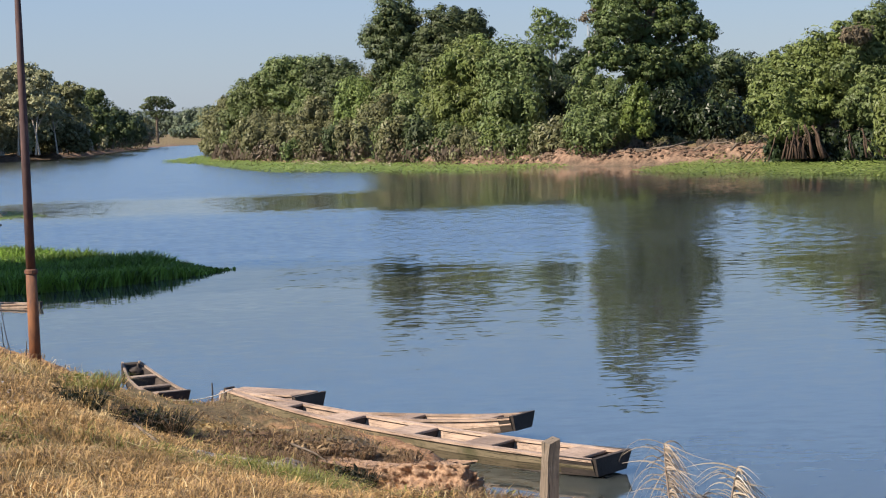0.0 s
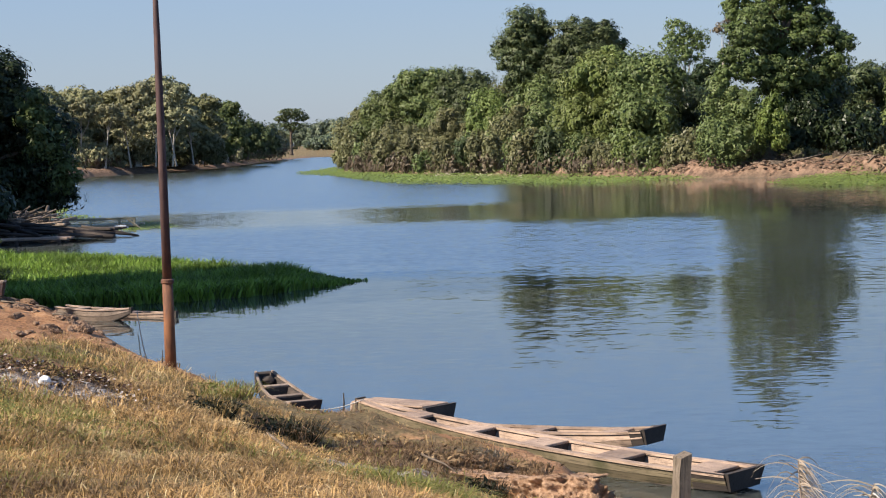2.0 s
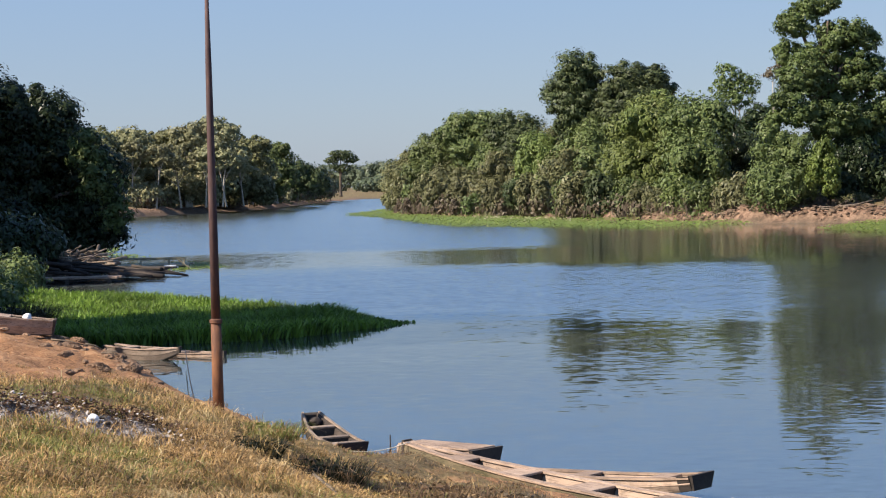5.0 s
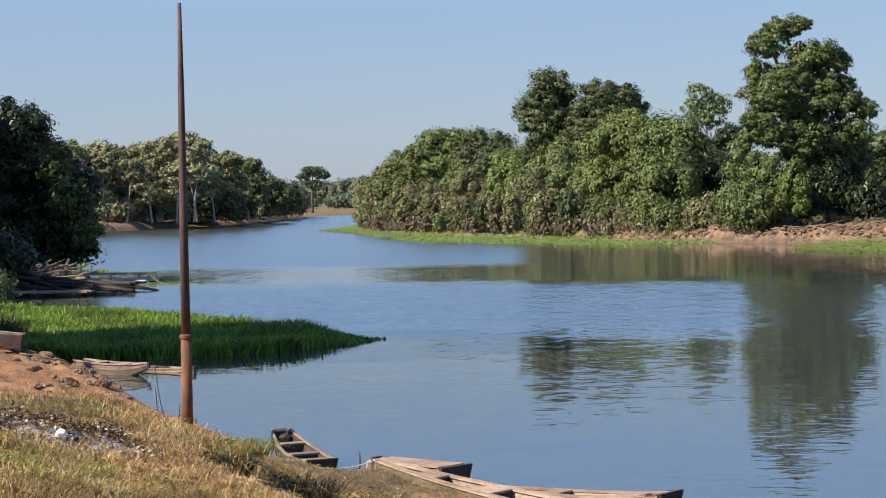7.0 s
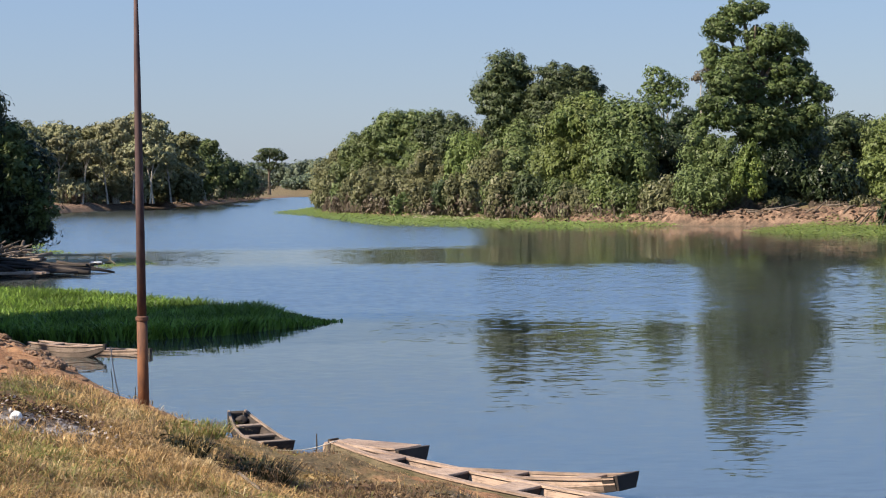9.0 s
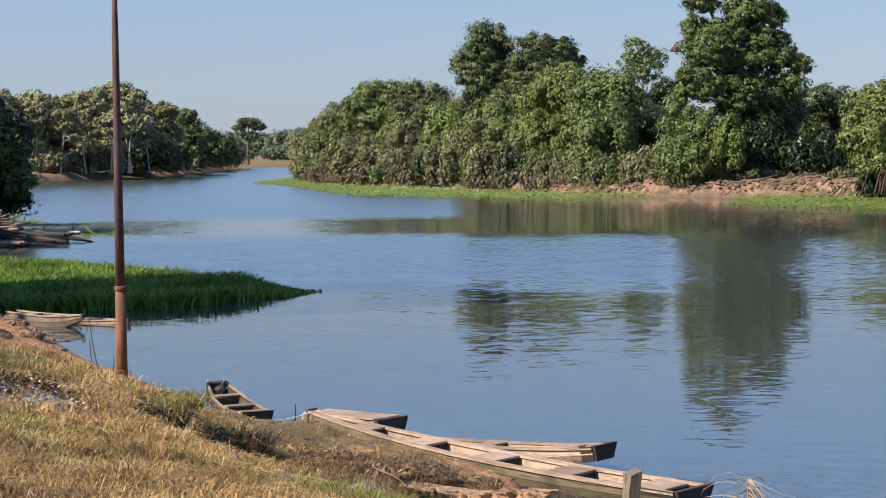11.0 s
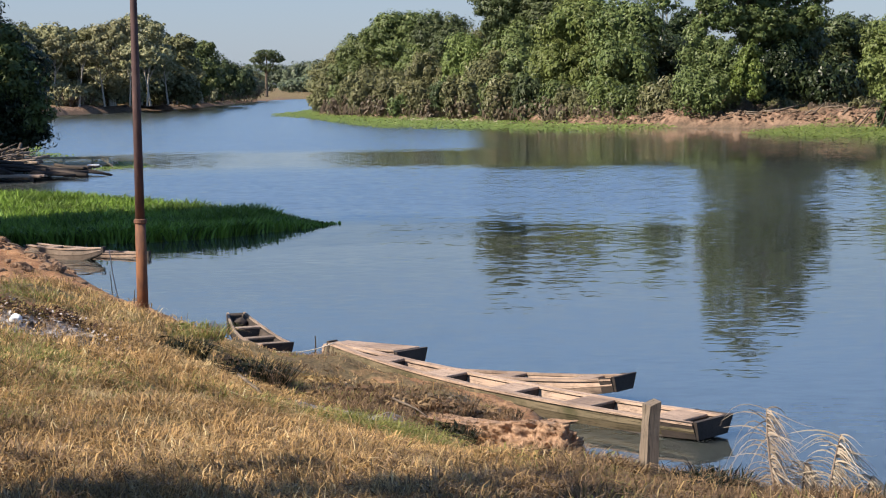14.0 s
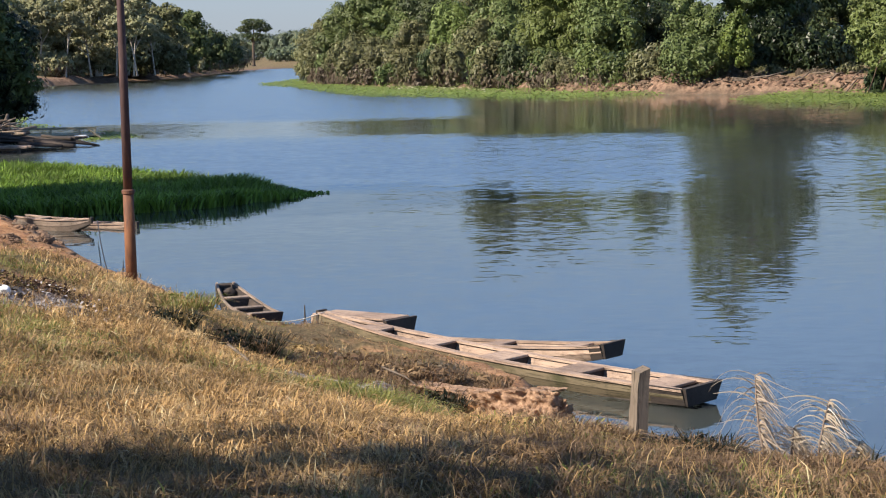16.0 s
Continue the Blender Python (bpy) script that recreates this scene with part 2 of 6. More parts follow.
def water_material():
    """Murky river: smooth in the lee, ruffled by wind further out, brown body under a clear gloss."""
    a = Mat("river water", 0.03)
    a.b.inputs["IOR"].default_value = 1.33
    a.b.inputs["Specular IOR Level"].default_value = 0.5
    v = a.coord("Object")
    sep = a.node("ShaderNodeSeparateXYZ")
    a.link(v, sep.inputs[0])
    x, y = sep.outputs[0], sep.outputs[1]
    silt = a.noise(v, 0.05, 3)
    a.colour(a.ramp(silt, [(0.3, (0.038, 0.047, 0.047)), (0.7, (0.050, 0.055, 0.050))]))
    a.m.node_tree.nodes["Principled BSDF"].subsurface_method = "BURLEY"
    a.b.inputs["Subsurface Weight"].default_value = 1.0
    a.b.inputs["Subsurface Radius"].default_value = (1.0, 1.0, 1.0)
    a.b.inputs["Subsurface Scale"].default_value = 0.5
    # wind field: ruffled belts that lie across the reach, with ragged edges
    field = a.noise(a.coord("Object", (0.03, 0.06, 1)), 1.0, 2, 0.5)
    ragged = a.noise(a.coord("Object", (0.16, 0.45, 1)), 1.0, 6, 0.7)
    edge = a.math("ADD", a.math("MULTIPLY", a.math("SUBTRACT", field, 0.5), 16.0), a.math("MULTIPLY", a.math("SUBTRACT", ragged, 0.5), 15.0))
    yy = a.math("ADD", y, edge)

    def rise(value, start, width):
        return a.math("DIVIDE", a.math("SUBTRACT", value, start), width, True)

    # the belt off the near shore; the water under the tallest trees lies calmer
    aside = a.math("SUBTRACT", x, a.math("MULTIPLY", y, 0.128))
    shelter = a.math("SUBTRACT", 1.0, a.math("MULTIPLY", rise(aside, -0.2, 2.4), 0.62))
    belt = a.math("MULTIPLY", a.math("MULTIPLY", rise(yy, 41.0, 10.0), a.math("SUBTRACT", 1.0, rise(yy, 66.0, 13.0))), shelter)
    # the far reach; the lee of the wooded bank stays smooth
    lee = rise(a.math("SUBTRACT", x, a.math("MULTIPLY", y, 0.019)), -2.2, 4.2)
    reach = a.math("MULTIPLY", rise(yy, 90.0, 9.0), a.math("SUBTRACT", 1.0, a.math("MULTIPLY", lee, 0.93)))
    faint = a.math("MULTIPLY", a.math("MULTIPLY", rise(yy, 60.0, 8.0), a.math("SUBTRACT", 1.0, lee)), 0.20)
    band = a.math("ADD", a.math("ADD", belt, reach), faint, True)
    gust = a.ramp(ragged, [(0.40, (0, 0, 0)), (0.62, (1, 1, 1))])
    amt = a.math("ADD", a.math("MULTIPLY", band, WAVE_HIGH), a.math("ADD", a.math("MULTIPLY", gust, WAVE_LOW), WAVE_LOW))

    a.link(a.math("ADD", a.math("MULTIPLY", band, 0.10), 0.02), a.b.inputs["Roughness"])

    def slope(scale, stretch, weight):
        n = a.node("ShaderNodeTexNoise", Scale=scale, Detail=3.0, Roughness=0.6)
        a.link(a.coord("Object", (stretch, 1.0, 1.0)), n.inputs["Vector"])
        v1 = a.node("ShaderNodeVectorMath")
        v1.operation = "SUBTRACT"
        v1.inputs[1].default_value = (0.5, 0.5, 0.5)
        a.link(n.outputs["Color"], v1.inputs[0])
        v2 = a.node("ShaderNodeVectorMath")
        v2.operation = "MULTIPLY"
        v2.inputs[1].default_value = (weight * 0.6, weight, 0)
        a.link(v1.outputs[0], v2.inputs[0])
        return v2.outputs[0]

    total = a.node("ShaderNodeVectorMath")
    a.link(slope(6.5, 0.5, 1.0), total.inputs[0])
    a.link(slope(1.6, 0.4, 0.25), total.inputs[1])
    scaled = a.node("ShaderNodeVectorMath")
    scaled.operation = "SCALE"
    a.link(total.outputs[0], scaled.inputs[0])
    a.link(amt, scaled.inputs["Scale"])
    # ruffled water shows its steeper faces, leaning down the wind to the near shore
    lean = a.node("ShaderNodeCombineXYZ", Z=1.0)
    a.link(a.math("MULTIPLY", band, WAVE_LEAN), lean.inputs["Y"])
    up = a.node("ShaderNodeVectorMath")
    a.link(lean.outputs[0], up.inputs[1])
    a.link(scaled.outputs[0], up.inputs[0])
    unit = a.node("ShaderNodeVectorMath")
    unit.operation = "NORMALIZE"
    a.link(up.outputs[0], unit.inputs[0])
    a.link(unit.outputs[0], a.b.inputs["Normal"])
    return a.m


WAVE_LOW, WAVE_HIGH, WAVE_LEAN = 0.054, 0.24, -0.060
WATER = water_material()


# ---- mesh helpers ----
def mesh_object(name, verts, faces, material, parent=None, smooth=False):
    """One mesh object from numpy verts and faces (all quads or all triangles)."""
    me = bpy.data.meshes.new(name)
    verts = np.asarray(verts, dtype=np.float32).reshape(-1, 3)
    faces = np.asarray(faces, dtype=np.int32)
    k = faces.shape[1]
    me.vertices.add(len(verts))
    me.vertices.foreach_set("co", verts.ravel())
    me.loops.add(faces.size)
    me.loops.foreach_set("vertex_index", faces.ravel())
    me.polygons.add(len(faces))
    me.polygons.foreach_set("loop_start", np.arange(0, faces.size, k, dtype=np.int32))
    me.update(calc_edges=True)
    me.validate()
    if smooth:
        me.polygons.foreach_set("use_smooth", np.ones(len(me.polygons), dtype=bool))
    me.materials.append(material)
    ob = new(name, me)
    ob.parent = parent
    return ob


def part(name, bm, material, parent, label="", smooth=False):
    """Links a bmesh as ONE mesh object under a thing or part."""
    me = bpy.data.meshes.new(name)
    bmesh.ops.recalc_face_normals(bm, faces=bm.faces)
    bm.to_mesh(me)
    bm.free()
    if smooth:
        me.polygons.foreach_set("use_smooth", np.ones(len(me.polygons), dtype=bool))
    me.materials.append(material)
    ob = new(name, me)
    ob.parent = parent
    if label:
        tagged(ob, label)
    return ob


def board(a, b, width, thick, up=(0, 0, 1), rng=random, bevel=0.006, warp=0.0):
    """A bmesh plank from a to b, its middle line on a-b, slightly bevelled, uneven at the ends."""
    a, b, up = Vector(a), Vector(b), Vector(up)
    d = (b - a).normalized()
    side = d.cross(up).normalized()
    top = side.cross(d).normalized()
    bm = bmesh.new()
    rings = []
    n = 4
    for i in range(n + 1):
        c = a.lerp(b, i / n) + top * warp * math.sin(math.pi * i / n)
        w = width * (1 + rng.uniform(-0.03, 0.03)) / 2
        cut = d * rng.uniform(-0.012, 0.012)
        rings.append([bm.verts.new(c + side * sx * w + top * sz * thick / 2 + cut * sx) for sx, sz in ((-1, -1), (1, -1), (1, 1), (-1, 1))])
    for r, s in zip(rings, rings[1:]):
        for k in range(4):
            bm.faces.new((r[k], r[(k + 1) % 4], s[(k + 1) % 4], s[k]))
    bm.faces.new(rings[0][::-1])
    bm.faces.new(rings[-1])
    if bevel:
        bmesh.ops.recalc_face_normals(bm, faces=bm.faces)
        long_edges = [e for e in bm.edges if len(e.link_faces) == 2 and e.calc_face_angle(0) > 0.8]
        bmesh.ops.bevel(bm, geom=long_edges, offset=bevel, segments=1, affect="EDGES")
    return bm


def tube_into(bm, pts, radii, sides=7):
    """Adds a tapered tube along pts to bm."""
    pts = [Vector(p) for p in pts]
    rings = []
    for i, p in enumerate(pts):
        d = (pts[min(i + 1, len(pts) - 1)] - pts[max(i - 1, 0)]).normalized()
        s = d.cross(Vector((0.31, 0.87, 0.12))).normalized()
        t = d.cross(s)
        rings.append([bm.verts.new(p + (s * math.cos(2 * math.pi * k / sides) + t * math.sin(2 * math.pi * k / sides)) * radii[i]) for k in range(sides)])
    for r, q in zip(rings, rings[1:]):
        for k in range(sides):
            bm.faces.new((r[k], r[(k + 1) % sides], q[(k + 1) % sides], q[k]))
    bm.faces.new(rings[0][::-1])
    bm.faces.new(rings[-1])


def leaf_blades(centres, outward, size, rng, droop=0.0, jitter=0.20):
    """Single three-cornered leaves for crowns seen from afar."""
    n = len(centres)
    nrm = outward * 1.2 + rng.normal(size=(n, 3)) * jitter + np.array([0, 0, 0.10])
    nrm /= np.linalg.norm(nrm, axis=1, keepdims=True) + 1e-9
    tan = rng.normal(size=(n, 3)) + np.array([0, 0, -2.5 * droop])
    tan -= nrm * (tan * nrm).sum(1, keepdims=True)
    tan /= np.linalg.norm(tan, axis=1, keepdims=True) + 1e-9
    bit = np.cross(nrm, tan)
    s = size * rng.uniform(0.6, 1.4, (n, 1))
    verts = np.stack([centres - tan * s * 0.75 + bit * s * 0.3, centres - tan * s * 0.35 - bit * s * 0.55, centres + tan * s * 0.95], 1).reshape(-1, 3)
    return verts, np.arange(3 * n).reshape(-1, 3)


def leaves_mesh(centres, outward, size, rng, droop=0.0, long=1.5, jitter=0.9, fold=0.18):
    """Folded leaf sprays, one quad each, at centres and facing about outward."""
    n = len(centres)
    nrm = outward * 0.8 + rng.normal(size=(n, 3)) * jitter * 0.6 + np.array([0, 0, 0.35])
    nrm /= np.linalg.norm(nrm, axis=1, keepdims=True) + 1e-9
    tan = rng.normal(size=(n, 3)) + np.array([0, 0, -2.5 * droop])
    tan -= nrm * (tan * nrm).sum(1, keepdims=True)
    tan /= np.linalg.norm(tan, axis=1, keepdims=True) + 1e-9
    bit = np.cross(nrm, tan)
    s = size * rng.uniform(0.6, 1.35, (n, 1))
    a = centres - tan * s * long * 0.5
    c = centres + tan * s * long * 0.5
    b = centres + bit * s * 0.5 + nrm * s * fold
    d = centres - bit * s * 0.5 + nrm * s * fold
    verts = np.stack([a, b, c, d], 1).reshape(-1, 3)
    faces = np.arange(4 * n).reshape(-1, 4)
    return verts, faces


def sphere_grid(nu, nv):
    u = np.linspace(0, 2 * np.pi, nu, endpoint=False)
    w = np.linspace(0.05, np.pi - 0.05, nv)
    d = np.array([[math.sin(b) * math.cos(a), math.sin(b) * math.sin(a), math.cos(b)] for b in w for a in u])
    f = [(j * nu + i, j * nu + (i + 1) % nu, (j + 1) * nu + (i + 1) % nu, (j + 1) * nu + i) for j in range(nv - 1) for i in range(nu)]
    return d, np.array(f)


def crown_arrays(blobs, rng, leaf, cover, droop=0.0, clump=0.9, core=0.72, flat=0.8):
    """A crown of billowing leaf clumps over lobes (x, y, z, rx, ry, rz): each clump a dome of leaves,
    dark gaps between them, and larger leaves deep inside."""
    V, F, base = [], [], 0
    for cx, cy, cz, rx, ry, rz in blobs:
        c, r = np.array([cx, cy, cz]), np.array([rx, ry, rz])
        area = 4 * np.pi * (((rx * ry) ** 1.6 + (rx * rz) ** 1.6 + (ry * rz) ** 1.6) / 3) ** (1 / 1.6)
        cl = min(clump * 1.2, 0.5 * min(rx, rz) + 0.08)
        k = max(7, int(area / (cl * cl * 1.9)))
        # evenly strewn directions, shaken a little
        i = np.arange(k) + 0.5
        phi, zz = i * 2.39996 + rng.uniform(0, 6.28), 1 - 2 * i / k
        dirs = np.stack([np.cos(phi) * np.sqrt(1 - zz * zz), np.sin(phi) * np.sqrt(1 - zz * zz), zz], 1) + rng.normal(size=(k, 3)) * 0.16
        dirs /= np.linalg.norm(dirs, axis=1, keepdims=True)
        rad = rng.uniform(0.54, 0.98, (k, 1))
        cen = c + dirs * r * rad
        cr = cl * rng.choice([0.45, 0.65, 0.85, 1.1, 1.35], (k, 1)) * rng.uniform(0.85, 1.15, (k, 1))
        m = max(8, int(cover * 5.5 * cl * cl / (0.66 * leaf * leaf)))
        off = rng.normal(size=(k, m, 3)) + dirs[:, None] * 0.65 + np.array([0, 0, 0.40])
        off /= np.linalg.norm(off, axis=2, keepdims=True)
        out = (off + rng.normal(size=(k, m, 3)) * 0.10).reshape(-1, 3)
        off = off * (0.66 + 0.42 * rng.uniform(0, 1, (k, m, 1))) * (1 + 0.28 * np.sin(off[..., :1] * 5 + off[..., 1:2] * 4 + off[..., 2:] * 6 + cen[:, None, :1] * 9))
        off[..., 2] *= flat
        pts = cen[:, None] + off * cr[:, None]
        if droop:
            pts[..., 2] -= np.abs(rng.normal(size=(k, m))) * droop * cr
        out /= np.linalg.norm(out, axis=1, keepdims=True)
        v, f = leaf_blades(pts.reshape(-1, 3), out, leaf, rng, droop)
        V.append(v), F.append(f + base)
        base += len(v)
        if core:
            big = 0.17 * min(rx, rz) + 0.1
            q = int(core * area / (big * big) * 0.75)
            d2 = rng.normal(size=(q, 3))
            d2 /= np.linalg.norm(d2, axis=1, keepdims=True)
            v, f = leaf_blades(c + d2 * r * rng.uniform(0.36, 0.60, (q, 1)), d2, big, rng)
            V.append(v), F.append(f + base)
            base += len(v)
    return np.concatenate(V), np.concatenate(F)


def limbs_mesh(blobs, base_z, girth, rng, lean=(0, 0), trunks=1, sides=7):
    """Tapered trunks with limbs that reach into the lobes."""
    bm = bmesh.new()
    big = max(blobs, key=lambda b: b[3] * b[5])
    top = max(b[2] for b in blobs)
    for t in range(trunks):
        ox, oy = (rng.uniform(-1, 1) * girth * 3 * (trunks > 1) for _ in range(2))
        foot = Vector((ox + lean[0], oy + lean[1], base_z - 0.3))
        head = Vector((big[0] * 0.5 + ox, big[1] * 0.4 + oy, base_z + (top - base_z) * 0.92))
        pts = [foot + (head - foot) * q + Vector((rng.normal(), rng.normal(), 0)) * 0.12 * girth * 4 * q for q in (0, 0.04, 0.25, 0.5, 0.75, 1.0)]
        tube_into(bm, pts, [girth * g for g in (1.5, 1.1, 0.9, 0.7, 0.45, 0.15)], sides)
        for b in blobs:
            q = min(0.8, max(0.2, (b[2] - base_z) / (top - base_z + 0.01) * 0.65))
            s = foot + (head - foot) * q
            e = Vector(b[:3])
            mid = s.lerp(e, 0.5) + Vector((rng.normal() * 0.3, rng.normal() * 0.3, 0.25))
            tube_into(bm, [s, mid, e, e + Vector((0, 0, b[5] * 0.6))], [girth * 0.45, girth * 0.3, girth * 0.16, girth * 0.05], 6)
    return bm


def tree(name, x, y, z, blobs, palette, label, seed, leaf=0.20, cover=1.1, girth=0.22, trunks=1, droop=0.0, clump=1.0, core=0.62,
         bark=None, category="tree", group="", extra=(), lean=(0, 0), flat=0.8, offshoots=2, skirt=0):
    """A tree standing at x, y, z. blobs: crown lobes (dx, dy, dz, rx, ry, rz) from its foot. extra: further lobes (palette, lobes, droop)."""
    rng = np.random.default_rng(seed)
    root = new(name)
    root.location = (x, y, z)
    tagged(root, label, category, group)
    part("trunk", limbs_mesh(blobs, 0.0, girth, rng, lean, trunks), bark or BARK, root, smooth=True)
    lobes = list(blobs)
    for _ in range(skirt):                    # low leafy sprays round the stems
        k = rng.uniform(0.7, 1.3)
        lobes.append((rng.uniform(-3, 3), rng.uniform(-6, -1), rng.uniform(0.8, 5.0), 1.3 * k, 1.1 * k, 1.0 * k))
    for x0, y0, z0, rx, ry, rz in blobs:      # smaller boughs that break the outline
        for _ in range(offshoots):
            a, b, k = rng.uniform(0, 6.28), rng.uniform(-0.5, 0.75), rng.uniform(0.32, 0.5)
            lobes.append((x0 + rx * 0.85 * math.cos(a) * math.cos(b), y0 + ry * 0.85 * math.sin(a) * math.cos(b), z0 + rz * 0.85 * math.sin(b), rx * k, ry * k, rz * k * 0.8))
    v, f = crown_arrays(lobes, rng, leaf, cover, droop, clump, core, flat)
    mesh_object("crown", v, f, LEAF[palette], root)
    for pal, lobes, dr in extra:
        v, f = crown_arrays(lobes, rng, leaf, cover, dr, clump, 0.6)
        tagged(mesh_object("climber", v, f, LEAF[pal], root), "hanging climber foliage and further leaf lobes", kind="stuff")
    return root


# ---- land and river ----
# the river's outline: near shore, the reach to the far field, the far wooded bank
SHORE = [(150, -70), (45, -18), (12, 4.5), (6.4, 9.6), (4.4, 11.2), (3.0, 12.2), (2.2, 12.7), (1.5, 13.5), (1.3, 14.7), (1.2, 16.0), (1.1, 17.3), (0.55, 18.6), (-0.25, 19.9), (-1.2, 20.85), (-1.9, 21.1),
         (-2.75, 21.9), (-3.5, 23.7), (-4.6, 26.2), (-6.0, 29.5), (-7.6, 33.5), (-9.2, 37.0), (-12, 41.0), (-16, 50), (-19, 60)]
REACH = [(-19.5, 68), (-21, 78), (-22.5, 88), (-29, 112), (-38, 150), (-47, 190), (-58, 240), (-53, 267), (-47, 296), (-50, 400), (-50, 450),
         (-47, 508), (-20, 520), (30, 540), (120, 560)]
BANK = [(120, 500), (30, 400), (0, 300), (-13, 240), (-17.5, 216), (-9, 188), (0, 170), (8.5, 150), (17.0, 134), (22.5, 131.5), (30, 126),
        (38, 114), (50, 104), (90, 84), (170, 50)]
RIVER = np.array(SHORE + REACH + BANK, dtype=float)


def shore_distance(px, py):
    """Metres from the river's edge: positive on land, negative in the water."""
    d = np.full(px.shape, 1e9)
    inside = np.zeros(px.shape, dtype=bool)
    for (x0, y0), (x1, y1) in zip(RIVER, np.roll(RIVER, -1, axis=0)):
        ex, ey = x1 - x0, y1 - y0
        q = np.clip(((px - x0) * ex + (py - y0) * ey) / (ex * ex + ey * ey), 0, 1)
        d = np.minimum(d, np.hypot(px - x0 - q * ex, py - y0 - q * ey))
        cross = (y0 > py) != (y1 > py)
        inside ^= cross & (px < ex * (py - y0) / (ey if ey else 1e-9) + x0)
    return np.where(inside, -d, d)


def waves(px, py, k, seed=0):
    """Soft pseudo-random relief between -1 and 1."""
    s = np.zeros(px.shape)
    r = np.random.default_rng(seed)
    for i in range(7):
        a, ph = r.uniform(0, 2 * np.pi), r.uniform(0, 6.28)
        kk = k * r.uniform(0.6, 1.7)
        s += np.sin((px * math.cos(a) + py * math.sin(a)) * kk + ph)
    return s / 4.0


LATTICE = np.random.default_rng(99).uniform(-1, 1, (256, 256))


def crumble(px, py, k, octaves=4):
    """Rough clods and cracks between about -1 and 1, largest about 1 / k metres."""
    total, weight = np.zeros(px.shape), 0.6
    for o in range(octaves):
        gx, gy = px * k + 17.3 * o, py * k + 5.1 * o
        ix, iy = np.floor(gx).astype(int), np.floor(gy).astype(int)
        fx, fy = gx - ix, gy - iy
        fx, fy = fx * fx * (3 - 2 * fx), fy * fy * (3 - 2 * fy)
        v = [LATTICE[(ix + a) % 256, (iy + b) % 256] for a, b in ((0, 0), (1, 0), (0, 1), (1, 1))]
        total += weight * ((v[0] * (1 - fx) + v[1] * fx) * (1 - fy) + (v[2] * (1 - fx) + v[3] * fx) * fy)
        k, weight = k * 2.1, weight * 0.62
    return total


def land(px, py):
    """Height of the ground at px, py."""
    px, py = np.asarray(px, float), np.asarray(py, float)
    d = shore_distance(px, py)
    near = np.interp(d, [-40, -6, -1.5, 0, 0.35, 0.8, 1.2, 2.0, 3.0, 4.0, 5.0, 6.0, 10, 30, 200],
                     [-3, -2, -0.5, 0, 0.35, 0.56, 0.68, 0.88, 1.16, 1.48, 1.72, 1.86, 2.05, 2.3, 3])
    far = np.interp(d, [-40, -6, -1.5, 0, 0.3, 0.8, 1.8, 6, 40, 400], [-3, -2, -0.5, 0, 0.3, 1.0, 1.2, 1.4, 2.0, 4])
    flat = np.interp(d, [-40, -6, -1.5, 0, 4, 30, 400], [-3, -2, -0.5, 0, 0.5, 1.2, 3])
    near = near * (1 - 0.33 * np.exp(-((px + 1.3) / 1.8) ** 2 - ((py - 18.2) / 3.2) ** 2))
    near = near * (1 - np.clip((-px - 4.1) / 1.0, 0, 1) * np.interp(py, [14, 17, 21, 26], [0, 0.10, 0.20, 0.29]))
    near = near + 0.10 * np.exp(-((px + 10.6) / 1.7) ** 4 - ((py - 32.3) / 2.4) ** 4) * np.clip(d / 0.9, 0, 1)
    k = np.clip((py - 42) / 8, 0, 1)
    q = np.clip((py - 380) / 60, 0, 1)
    far *= 1 - 0.6 * np.clip((py - 146) / 16, 0, 1) * (px > -45)
    z = near * (1 - k) + far * k
    z = z * (1 - q) + flat * q
    rough = np.clip(d, 0, 1.2) / 1.2
    z = z + 0.06 * waves(px, py, 5.0, 23) * np.exp(-((d - 0.9) / 0.55) ** 2) * (py < 45)
    z = z + rough * (0.05 * waves(px, py, 2.2, 3) + 0.035 * waves(px, py, 6.0, 5)) * (py < 60) + rough * (0.2 * waves(px, py, 0.7, 9) + (0.42 * crumble(px, py, 0.8) - 0.30 * np.abs(crumble(px, py, 1.9, 3))) * np.clip(2.5 - d / 3, 0, 1)) * (py >= 60)
    clay = np.exp(-((px + 8.6) / 3.2) ** 4 - ((py - 29) / 6.0) ** 4) * rough * (py < 45)
    z = z + clay * (0.16 * crumble(px, py, 0.9) - 0.10 * np.abs(crumble(px, py, 2.6, 3)))
    z = z + (0.10 + 0.10 * crumble(px, py, 3.5, 3)) * np.exp(-((px + 3.8) / 0.85) ** 4 - ((py - 13.8) / 0.45) ** 4)
    z = z + 0.09 * crumble(px, py, 2.2) * np.exp(-((d - 1.5) / 1.0) ** 2) * (py < 24)
    z = z - 0.10 * np.exp(-((px + 0.8) / 1.7) ** 4 - ((py - 18.2) / 2.6) ** 4) * np.clip(d / 0.5, 0, 1)
    z = z - 0.50 * np.exp(-((px + 1.92) / 0.42) ** 2 - ((py - 14.6) / 0.28) ** 2)
    z = z - 0.22 * np.exp(-((px - 0.02) / 0.30) ** 2 - ((py - 13.85) / 0.22) ** 2)
    return z


